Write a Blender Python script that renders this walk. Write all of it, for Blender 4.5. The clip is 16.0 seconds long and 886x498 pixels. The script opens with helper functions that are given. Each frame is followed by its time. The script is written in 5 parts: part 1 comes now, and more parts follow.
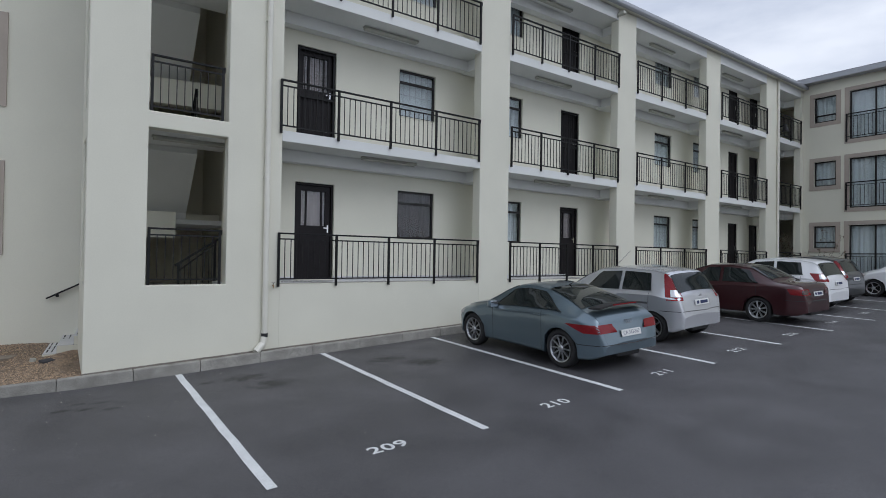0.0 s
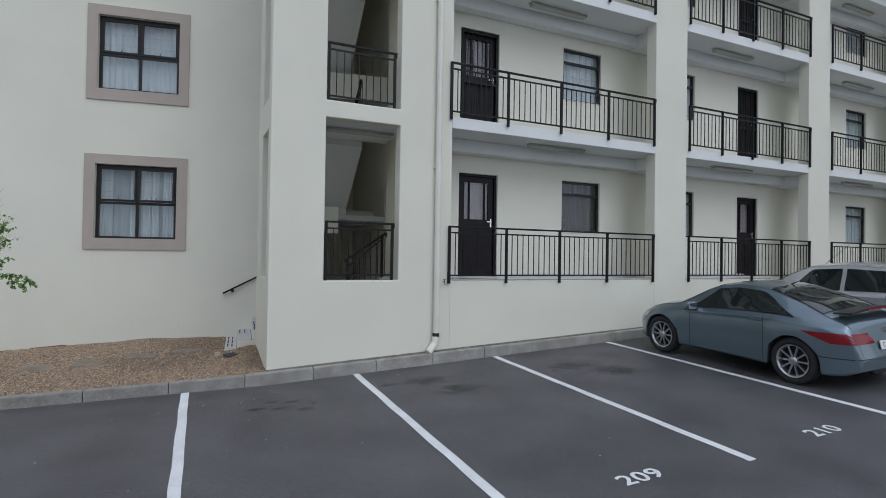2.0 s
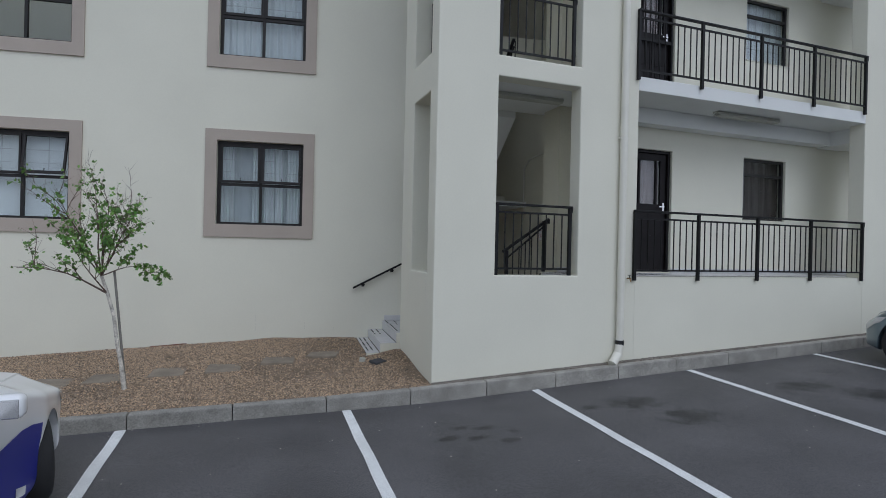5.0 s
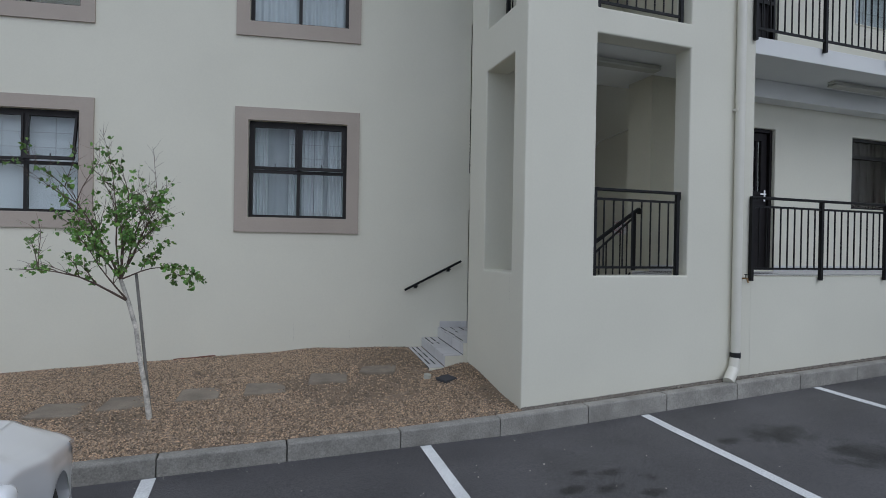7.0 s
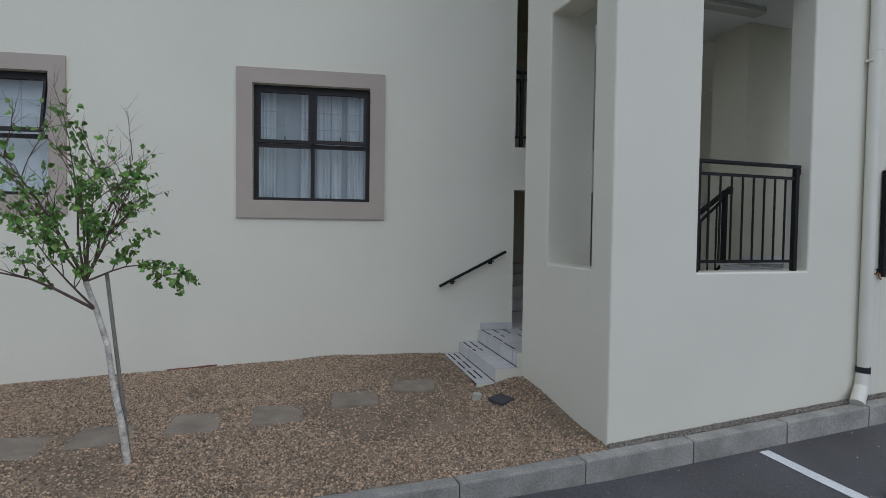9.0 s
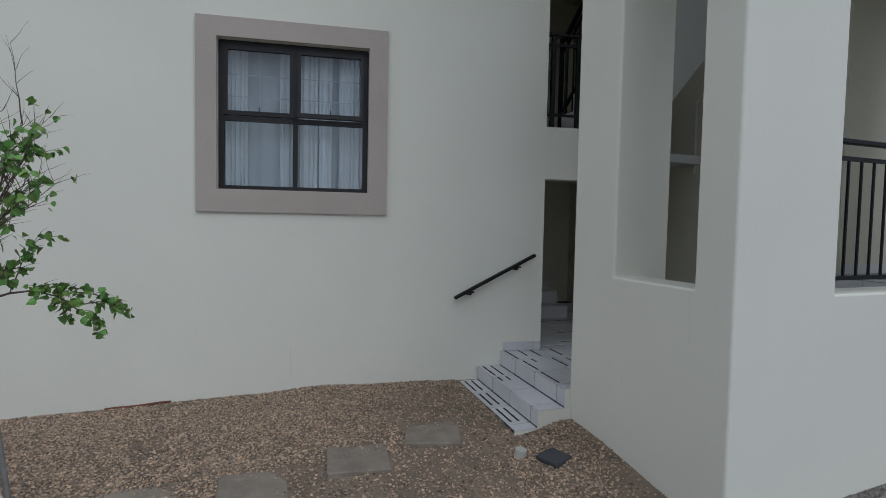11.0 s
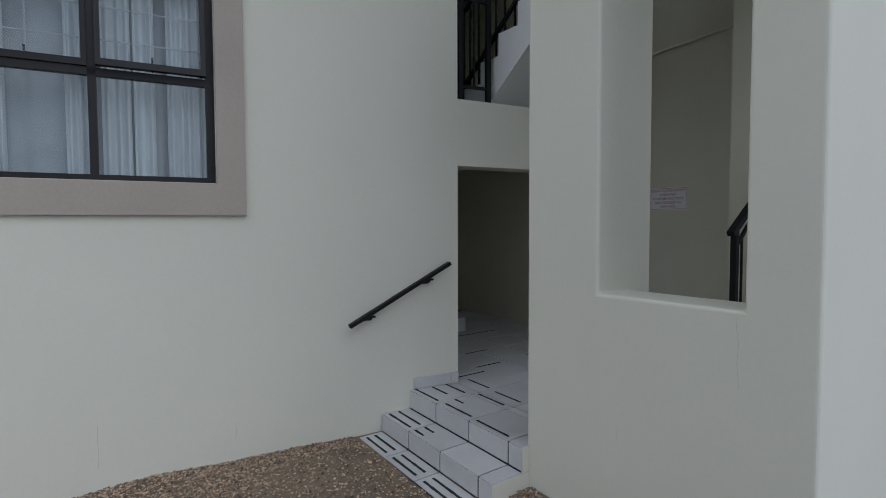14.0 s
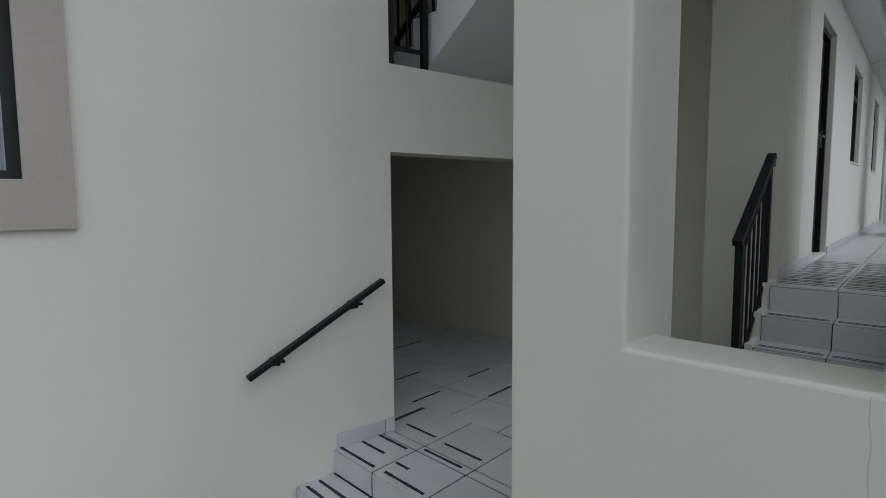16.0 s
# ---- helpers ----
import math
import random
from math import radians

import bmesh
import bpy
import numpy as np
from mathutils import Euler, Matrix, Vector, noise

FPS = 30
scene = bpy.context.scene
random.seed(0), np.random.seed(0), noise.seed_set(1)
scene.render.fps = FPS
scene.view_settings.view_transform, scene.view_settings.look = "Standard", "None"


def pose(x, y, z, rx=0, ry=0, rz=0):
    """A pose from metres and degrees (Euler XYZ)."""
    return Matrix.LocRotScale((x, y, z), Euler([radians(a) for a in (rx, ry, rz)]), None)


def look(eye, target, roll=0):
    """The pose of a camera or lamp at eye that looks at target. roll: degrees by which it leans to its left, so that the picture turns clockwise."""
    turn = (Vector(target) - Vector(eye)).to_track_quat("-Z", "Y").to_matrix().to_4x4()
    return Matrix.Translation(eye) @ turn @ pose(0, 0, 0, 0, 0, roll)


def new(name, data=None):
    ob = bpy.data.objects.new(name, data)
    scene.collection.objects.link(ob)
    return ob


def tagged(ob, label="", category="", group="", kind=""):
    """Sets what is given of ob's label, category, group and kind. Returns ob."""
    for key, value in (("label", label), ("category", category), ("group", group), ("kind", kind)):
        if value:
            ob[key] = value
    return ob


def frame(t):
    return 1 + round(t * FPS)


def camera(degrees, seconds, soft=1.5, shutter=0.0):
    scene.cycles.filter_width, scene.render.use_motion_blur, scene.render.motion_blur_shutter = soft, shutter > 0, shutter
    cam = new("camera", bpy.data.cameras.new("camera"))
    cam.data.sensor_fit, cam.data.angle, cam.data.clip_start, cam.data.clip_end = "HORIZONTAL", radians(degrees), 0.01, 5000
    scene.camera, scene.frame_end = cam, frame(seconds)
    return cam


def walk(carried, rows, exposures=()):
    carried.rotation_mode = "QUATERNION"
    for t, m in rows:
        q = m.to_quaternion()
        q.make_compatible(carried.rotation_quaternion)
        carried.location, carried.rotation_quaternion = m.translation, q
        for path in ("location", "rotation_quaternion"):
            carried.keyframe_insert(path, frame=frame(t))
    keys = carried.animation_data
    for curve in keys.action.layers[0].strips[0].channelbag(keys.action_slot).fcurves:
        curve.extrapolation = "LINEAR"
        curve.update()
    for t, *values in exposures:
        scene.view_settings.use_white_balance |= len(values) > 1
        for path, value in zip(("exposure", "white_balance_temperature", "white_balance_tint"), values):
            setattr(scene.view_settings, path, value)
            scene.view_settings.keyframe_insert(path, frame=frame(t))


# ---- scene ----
cam = camera(78.1, 16.0, soft=0.9)
EXPOSURES = [(0, -0.26, 5900, 12), (1.5, -0.18, 5850, 12), (4, -0.27, 5720, 11.5), (7, -0.44, 5720, 11.5), (9, -0.45, 5700, 11.5), (12.5, -0.44, 5680, 11.5), (14.5, -0.30, 5700, 11.5), (16, -0.25, 5720, 11.5)]
PATH = [
    (0, (-0.445, -9.83, 1.785), (0.727, -8.209, 1.813), 0.9),
    (0.5, (-0.556, -9.454, 1.758), (0.511, -7.763, 1.782), 0.9),
    (1, (-0.761, -9.117, 1.708), (0.232, -7.381, 1.736), 0.9),
    (1.5, (-0.934, -8.751, 1.669), (-0.009, -6.978, 1.696), 0.9),
    (2, (-1.088, -8.407, 1.654), (-0.24, -6.596, 1.681), 0.9),
    (2.5, (-1.359, -7.985, 1.571), (-0.566, -6.149, 1.607), 1.0),
    (3, (-1.558, -7.645, 1.581), (-0.798, -5.795, 1.603), 1.0),
    (3.5, (-1.731, -7.326, 1.545), (-1.008, -5.462, 1.575), 1.0),
    (4, (-1.928, -7.009, 1.559), (-1.227, -5.136, 1.583), 1.1),
    (4.2, (-1.987, -6.865, 1.575), (-1.29, -4.991, 1.592), 1.2),
    (6.5, (-2.447, -5.234, 1.564), (-1.786, -3.346, 1.552), 1.0),
    (7, (-2.549, -4.867, 1.541), (-1.89, -2.979, 1.528), 1.0),
    (7.5, (-2.583, -4.512, 1.5), (-1.932, -2.621, 1.486), 1.0),
    (8, (-2.598, -4.198, 1.567), (-1.953, -2.305, 1.529), 1.0),
    (8.5, (-2.559, -3.838, 1.536), (-1.929, -1.941, 1.49), 0.9),
    (9, (-2.553, -3.533, 1.564), (-1.913, -1.639, 1.497), 0.8),
    (9.2, (-2.564, -3.413, 1.588), (-1.913, -1.523, 1.513), 0.8),
    (11.3, (-2.525, -2.008, 1.638), (-1.775, -0.156, 1.534), 0.8),
    (11.5, (-2.493, -1.941, 1.638), (-1.733, -0.094, 1.538), 0.4),
    (12, (-2.466, -1.698, 1.616), (-1.635, 0.119, 1.519), 0.3),
    (12.5, (-2.413, -1.461, 1.627), (-1.493, 0.312, 1.532), 0.2),
    (13, (-2.429, -1.242, 1.635), (-1.383, 0.46, 1.544), 0.1),
    (13.5, (-2.403, -0.984, 1.635), (-1.233, 0.635, 1.539), 0.0),
    (14, (-2.311, -0.718, 1.634), (-1.088, 0.862, 1.537), -0.2),
    (14.5, (-2.219, -0.388, 1.631), (-0.945, 1.15, 1.521), -0.2),
    (15, (-2.106, -0.137, 1.659), (-0.781, 1.355, 1.515), -0.2),
    (15.5, (-1.961, 0.08, 1.736), (-0.574, 1.511, 1.574), -0.3),
    (16, (-1.83, 0.209, 1.798), (-0.343, 1.534, 1.617), -0.4),
]
walk(cam, [(t, look(eye, target, roll)) for t, eye, target, roll in PATH], exposures=EXPOSURES)

# ---- light ----
world = bpy.data.worlds.new("overcast")
world.use_nodes = True
scene.world = world
wn, wl = world.node_tree.nodes, world.node_tree.links
sky = wn.new("ShaderNodeTexSky")
sky.sky_type, sky.sun_disc = "NISHITA", False
sky.sun_elevation, sky.sun_rotation = radians(45), radians(164)
sky.air_density, sky.dust_density = 1.0, 2.0
wco = wn.new("ShaderNodeTexCoord")
wmap = wn.new("ShaderNodeMapping")
wmap.inputs["Scale"].default_value = (1.0, 1.0, 3.2)
cl = wn.new("ShaderNodeTexNoise")
cl.inputs["Scale"].default_value, cl.inputs["Detail"].default_value, cl.inputs["Roughness"].default_value = 2.1, 7.0, 0.55
ramp = wn.new("ShaderNodeValToRGB")
ramp.color_ramp.elements[0].position, ramp.color_ramp.elements[0].color = 0.34, (6.6, 7.1, 8.0, 1)
ramp.color_ramp.elements[1].position, ramp.color_ramp.elements[1].color = 0.64, (11.5, 11.6, 11.7, 1)
smix = wn.new("ShaderNodeMixRGB")
smix.inputs[0].default_value = 0.9
wl.new(wco.outputs["Generated"], wmap.inputs["Vector"])
wl.new(wmap.outputs["Vector"], cl.inputs["Vector"])
wl.new(cl.outputs["Fac"], ramp.inputs["Fac"])
wl.new(sky.outputs["Color"], smix.inputs[1])
wl.new(ramp.outputs["Color"], smix.inputs[2])
wl.new(smix.outputs["Color"], wn["Background"].inputs["Color"])
wn["Background"].inputs["Strength"].default_value = 0.1
sun_data = bpy.data.lights.new("sun", "SUN")
sun_data.energy, sun_data.angle, sun_data.color = 0.9, radians(40), (1.0, 0.99, 0.98)
sun = new("sun", sun_data)
sun.matrix_world = look((12, -28, 30), (4, 0, 0))


# ---- materials ----
def material(name, colour, rough=0.6, metal=0.0, vary=0.0, scale=3.0, fine=0.0, fine_scale=60.0, bump=0.0, bump_scale=80.0,
             coat=0.0, spec=0.5, rand=0.0, isle=0.0, tint=None):
    """A principled material with variation at two sizes, fine relief, and variation from piece to piece."""
    m = bpy.data.materials.new(name)
    m.use_nodes = True
    n, l = m.node_tree.nodes, m.node_tree.links
    b = n["Principled BSDF"]
    b.inputs["Roughness"].default_value, b.inputs["Metallic"].default_value = rough, metal
    b.inputs["Coat Weight"].default_value, b.inputs["Specular IOR Level"].default_value = coat, spec
    b.inputs["Coat Roughness"].default_value = 0.04
    co = n.new("ShaderNodeTexCoord")
    geo = n.new("ShaderNodeNewGeometry")
    value = None

    def noise_of(sc, detail):
        t = n.new("ShaderNodeTexNoise")
        t.inputs["Scale"].default_value, t.inputs["Detail"].default_value = sc, detail
        l.new(geo.outputs["Position"], t.inputs["Vector"])
        return t.outputs["Fac"]

    def spread(socket, amount):
        r = n.new("ShaderNodeMapRange")
        r.inputs["From Min"].default_value, r.inputs["From Max"].default_value = 0.3, 0.7
        r.inputs["To Min"].default_value, r.inputs["To Max"].default_value = 1 - amount, 1 + amount
        l.new(socket, r.inputs["Value"])
        return r.outputs["Result"]

    def times(a, b2):
        if a is None:
            return b2
        t = n.new("ShaderNodeMath")
        t.operation = "MULTIPLY"
        l.new(a, t.inputs[0]), l.new(b2, t.inputs[1])
        return t.outputs[0]

    def plain(socket, amount):
        r = n.new("ShaderNodeMapRange")
        r.inputs["To Min"].default_value, r.inputs["To Max"].default_value = 1 - amount, 1 + amount
        l.new(socket, r.inputs["Value"])
        return r.outputs["Result"]

    if vary:
        value = times(value, spread(noise_of(scale, 4), vary))
    if fine:
        value = times(value, spread(noise_of(fine_scale, 3), fine))
    if rand:
        value = times(value, plain(n.new("ShaderNodeObjectInfo").outputs["Random"], rand))
    if isle:
        value = times(value, plain(geo.outputs["Random Per Island"], isle))
    base = n.new("ShaderNodeRGB")
    base.outputs[0].default_value = (*colour, 1)
    out = base.outputs[0]
    if tint:
        mx = n.new("ShaderNodeMixRGB")
        mx.inputs[2].default_value = (*tint, 1)
        l.new(out, mx.inputs[1])
        if isle:
            w = n.new("ShaderNodeTexWhiteNoise")
            w.noise_dimensions = "1D"
            l.new(geo.outputs["Random Per Island"], w.inputs["W"])
            l.new(w.outputs["Value"], mx.inputs[0])
        else:
            l.new(noise_of(scale * 0.6, 5), mx.inputs[0])
        out = mx.outputs[0]
    if value is not None:
        v = n.new("ShaderNodeVectorMath")
        v.operation = "SCALE"
        l.new(out, v.inputs[0]), l.new(value, v.inputs["Scale"])
        out = v.outputs[0]
    l.new(out, b.inputs["Base Color"])
    if bump:
        bp = n.new("ShaderNodeBump")
        bp.inputs["Strength"].default_value, bp.inputs["Distance"].default_value = bump, 0.01
        l.new(noise_of(bump_scale, 4), bp.inputs["Height"])
        l.new(bp.outputs["Normal"], b.inputs["Normal"])
    return m


def glass_material(name, tint=(1, 1, 1), base=0.04, gloss=(1, 1, 1)):
    m = bpy.data.materials.new(name)
    m.use_nodes = True
    n, l = m.node_tree.nodes, m.node_tree.links
    n.remove(n["Principled BSDF"])
    tr, gl, mx, lw, pw, fr = (n.new(k) for k in ("ShaderNodeBsdfTransparent", "ShaderNodeBsdfGlossy", "ShaderNodeMixShader", "ShaderNodeLayerWeight", "ShaderNodeMath", "ShaderNodeMath"))
    tr.inputs[0].default_value, gl.inputs[0].default_value, gl.inputs["Roughness"].default_value = (*tint, 1), (*gloss, 1), 0.01
    lw.inputs["Blend"].default_value = 0.5
    pw.operation, pw.inputs[1].default_value = "POWER", 4.5
    fr.operation, fr.inputs[1].default_value, fr.inputs[2].default_value = "MULTIPLY_ADD", 0.9, base
    l.new(lw.outputs["Facing"], pw.inputs[0]), l.new(pw.outputs[0], fr.inputs[0])
    l.new(fr.outputs[0], mx.inputs[0]), l.new(tr.outputs[0], mx.inputs[1]), l.new(gl.outputs[0], mx.inputs[2])
    l.new(mx.outputs[0], n["Material Output"].inputs["Surface"])
    return m


PLASTER = material("plaster", (0.71, 0.695, 0.585), 0.85, vary=0.03, scale=0.9, fine=0.012, fine_scale=40, bump=0.05, bump_scale=45)
# darker, yellower than PLASTER: the stairwell's shade is partly in this colour
INNER_SHADED = material("inner_paint_shaded", (0.60, 0.575, 0.455), 0.8, vary=0.05, scale=1.1, fine=0.02, fine_scale=40, bump=0.05, bump_scale=45)
CEILING = material("ceiling_paint", (0.74, 0.75, 0.725), 0.9, vary=0.03, scale=1.2, bump=0.1, bump_scale=40)
TAUPE = material("taupe_paint", (0.42, 0.365, 0.31), 0.85, vary=0.04, scale=2, fine=0.03, bump=0.12, bump_scale=60)
CONCRETE = material("concrete", (0.285, 0.275, 0.245), 0.9, vary=0.26, scale=4, fine=0.2, fine_scale=70, bump=0.4, bump_scale=90, rand=0.1)
PAVER = material("paver", (0.235, 0.198, 0.152), 0.95, vary=0.2, scale=6, fine=0.12, fine_scale=90, bump=0.3, rand=0.08)
PEBBLE = material("pebble", (0.43, 0.30, 0.185), 0.75, isle=0.72, tint=(0.225, 0.18, 0.135))
PEBBLE_GREY = material("dusty_pebble", (0.24, 0.215, 0.18), 0.85, isle=0.6, tint=(0.12, 0.105, 0.09))
EARTH = material("earth", (0.21, 0.16, 0.112), 0.95, vary=0.3, scale=2.5, fine=0.3, fine_scale=90, bump=0.6, bump_scale=70)
LINE = material("line_paint", (0.70, 0.71, 0.70), 0.75, vary=0.08, scale=4, fine=0.16, fine_scale=90, bump=0.2, bump_scale=200)
TILE = material("floor_tile", (0.575, 0.57, 0.565), 0.28, vary=0.05, scale=5, fine=0.03, rand=0.05)
GROUT = material("grout", (0.055, 0.055, 0.06), 0.95, fine=0.2)
RUBBER = material("rubber", (0.018, 0.018, 0.019), 0.8, fine=0.2, fine_scale=120)
STRIP = material("antislip", (0.028, 0.027, 0.027), 0.95, fine=0.3, fine_scale=200)
METAL = material("black_metal", (0.008, 0.008, 0.0085), 0.5, vary=0.2, scale=12, spec=0.25)
ALU = material("bronze_frame", (0.016, 0.014, 0.013), 0.45, vary=0.15, scale=9, spec=0.35)
WOOD = material("dark_door", (0.010, 0.008, 0.009), 0.5, spec=0.25, vary=0.25, scale=7, bump=0.1, bump_scale=30)
CHROME = material("chrome", (0.75, 0.75, 0.76), 0.18, 1.0)
NET = material("net_curtain", (0.40, 0.43, 0.44), 0.95, vary=0.12, scale=5)
CURTAIN = material("curtain", (0.63, 0.66, 0.665), 0.95, vary=0.05, scale=7)
LACE = material("lace", (0.34, 0.28, 0.28), 0.95, vary=0.15, scale=9)
CURTAIN_DARK = material("dark_curtain", (0.03, 0.017, 0.02), 0.95, vary=0.25, scale=7)
BARS = material("white_bars", (0.42, 0.43, 0.44), 0.5)
PIPE = material("cream_pvc", (0.72, 0.70, 0.61), 0.45, vary=0.03, scale=4)
ROOF = material("roof_sheet", (0.35, 0.36, 0.38), 0.45, 0.2, vary=0.05, scale=2)
GUTTER = material("gutter_grey", (0.36, 0.37, 0.39), 0.4, 0.2, vary=0.05, scale=3)
FIXTURE = material("light_fixture", (0.44, 0.44, 0.38), 0.5, vary=0.05, scale=4)
LEAF = material("leaf", (0.095, 0.23, 0.04), 0.5, isle=0.45, tint=(0.16, 0.27, 0.055))
BARK = material("bark", (0.52, 0.49, 0.43), 0.9, vary=0.4, scale=14, fine=0.25, fine_scale=60, bump=0.5, bump_scale=60)
TWIG = material("twig", (0.12, 0.085, 0.065), 0.85, vary=0.2, scale=12)
STAKE = material("stake_wood", (0.20, 0.19, 0.17), 0.9, vary=0.2, scale=15, bump=0.3)
PLATE = material("plate_white", (0.7, 0.7, 0.68), 0.5)
INK = material("plate_ink", (0.02, 0.03, 0.09), 0.6)
RED_INK = material("sign_ink", (0.34, 0.012, 0.016), 0.6)
TAIL = material("tail_red", (0.20, 0.006, 0.010), 0.2, coat=0.3, spec=0.3, vary=0.2, scale=30)
LAMP_CLEAR = material("lamp_clear", (0.6, 0.6, 0.62), 0.1, 0.4, coat=1.0)
TRIM = material("black_trim", (0.014, 0.014, 0.015), 0.55)
DARK = material("underbody", (0.008, 0.008, 0.008), 0.9)
ALLOY = material("alloy", (0.50, 0.51, 0.53), 0.28, 0.9, vary=0.1, scale=20)
GLASS = glass_material("window_glass", (0.92, 0.945, 0.95), 0.04)
PAINT = {
    "steel": material("paint_steel", (0.14, 0.192, 0.228), 0.32, 0.7, coat=1.0),
    "silver": material("paint_silver", (0.66, 0.67, 0.70), 0.24, 0.6, coat=1.0),
    "maroon": material("paint_maroon", (0.042, 0.005, 0.008), 0.35, 0.35, coat=1.0),
    "white": material("paint_white", (0.84, 0.85, 0.86), 0.35, coat=1.0),
    "grey": material("paint_grey", (0.09, 0.095, 0.10), 0.35, 0.5, coat=1.0),
    "blue": material("paint_blue", (0.012, 0.018, 0.26), 0.4, coat=0.15, spec=0.3),
}


def asphalt_material():
    """Dark grey asphalt with fine aggregate, broad wear and a few oily stains."""
    m = material("asphalt", (0.084, 0.082, 0.086), 0.48, vary=0.26, scale=1.1, fine=0.5, fine_scale=75, bump=0.6, bump_scale=150)
    n, l = m.node_tree.nodes, m.node_tree.links
    b = n["Principled BSDF"]
    was = b.inputs["Base Color"].links[0].from_socket
    geo = n.new("ShaderNodeNewGeometry")
    warp = n.new("ShaderNodeTexNoise")
    warp.inputs["Scale"].default_value, warp.inputs["Detail"].default_value = 6.0, 8.0
    l.new(geo.outputs["Position"], warp.inputs["Vector"])
    total = None
    for x, y, rx, ry in ((2.1, -1.15, 0.34, 0.22), (2.35, -1.75, 0.30, 0.26), (1.55, -1.1, 0.16, 0.07), (-0.1, -1.15, 0.08, 0.07),
                         (0.15, -1.22, 0.1, 0.06), (0.0, -1.45, 0.13, 0.06), (0.42, -1.42, 0.09, 0.07), (0.25, -1.62, 0.1, 0.06),
                         (-0.28, -1.38, 0.1, 0.06), (6.9, -3.0, 0.5, 0.5), (4.4, -1.4, 0.35, 0.25), (4.9, -2.0, 0.3, 0.3)):
        s = n.new("ShaderNodeVectorMath")
        s.operation, s.inputs[1].default_value = "SUBTRACT", (x, y, 0)
        l.new(geo.outputs["Position"], s.inputs[0])
        d = n.new("ShaderNodeVectorMath")
        d.operation, d.inputs[1].default_value = "MULTIPLY", (1 / rx, 1 / ry, 0)
        l.new(s.outputs[0], d.inputs[0])
        k = n.new("ShaderNodeVectorMath")
        k.operation = "LENGTH"
        l.new(d.outputs[0], k.inputs[0])
        a = n.new("ShaderNodeMath")
        a.operation, a.inputs[1].default_value = "MULTIPLY_ADD", 2.6
        l.new(warp.outputs["Fac"], a.inputs[0]), l.new(k.outputs["Value"], a.inputs[2])
        r = n.new("ShaderNodeMapRange")
        r.inputs["From Min"].default_value, r.inputs["From Max"].default_value = 1.7, 2.5
        r.inputs["To Min"].default_value, r.inputs["To Max"].default_value = 0.30, 1.0
        l.new(a.outputs[0], r.inputs["Value"])
        if total is None:
            total = r.outputs["Result"]
        else:
            t = n.new("ShaderNodeMath")
            t.operation = "MINIMUM"
            l.new(total, t.inputs[0]), l.new(r.outputs["Result"], t.inputs[1])
            total = t.outputs[0]
    v = n.new("ShaderNodeVectorMath")
    v.operation = "SCALE"
    l.new(was, v.inputs[0]), l.new(total, v.inputs["Scale"])
    l.new(v.outputs[0], b.inputs["Base Color"])
    return m


ASPHALT = asphalt_material()


# ---- mesh helpers ----
def linked(name, bm, mats, smooth=False):
    me = bpy.data.meshes.new(name)
    bm.normal_update()
    bm.to_mesh(me)
    bm.free()
    for m in mats if isinstance(mats, (list, tuple)) else [mats]:
        me.materials.append(m)
    if smooth:
        me.shade_smooth()
    return me


def part(name, bm, mats, parent=None, label="", smooth=False):
    ob = new(name, linked(name, bm, mats, smooth) if isinstance(bm, bmesh.types.BMesh) else bm)
    ob.parent = parent
    return tagged(ob, label)


def thing(name, m, label, category="", group="", kind=""):
    ob = new(name)
    ob.matrix_basis = m
    return tagged(ob, label, category, group, kind)


def shell(name, bm, mats, label, category="", smooth=False, kind="structure"):
    return tagged(part(name, bm, mats, None, "", smooth), label, category, "", kind)


def box(bm, x0, x1, y0, y1, z0, z1, m=None):
    vs = [bm.verts.new((x, y, z)) for x in (x0, x1) for y in (y0, y1) for z in (z0, z1)]
    if m is not None:
        for v in vs:
            v.co = m @ v.co
    for f in ((0, 1, 3, 2), (4, 6, 7, 5), (0, 4, 5, 1), (2, 3, 7, 6), (0, 2, 6, 4), (1, 5, 7, 3)):
        bm.faces.new([vs[i] for i in f])
    return vs


def boxes(*rows):
    bm = bmesh.new()
    for r in rows:
        box(bm, *r)
    return bm


def soft_box(x0, x1, y0, y1, z0, z1, r=0.006, seg=1):
    bm = boxes((x0, x1, y0, y1, z0, z1))
    bmesh.ops.bevel(bm, geom=bm.edges[:], offset=r, segments=seg, profile=0.5, affect="EDGES")
    return bm


def tube(bm, p, q, r0, r1=None, n=8, caps=True):
    p, q = Vector(p), Vector(q)
    r1 = r0 if r1 is None else r1
    t = (q - p).to_track_quat("Z", "Y").to_matrix()
    rings = []
    for c, r in ((p, r0), (q, r1)):
        rings.append([bm.verts.new(c + t @ Vector((r * math.cos(a), r * math.sin(a), 0))) for a in np.arange(n) * 2 * math.pi / n])
    for i in range(n):
        f = bm.faces.new((rings[0][i], rings[0][(i + 1) % n], rings[1][(i + 1) % n], rings[1][i]))
        f.smooth = True
    if caps:
        bm.faces.new([bm.verts.new(v.co) for v in rings[0][::-1]]), bm.faces.new([bm.verts.new(v.co) for v in rings[1]])


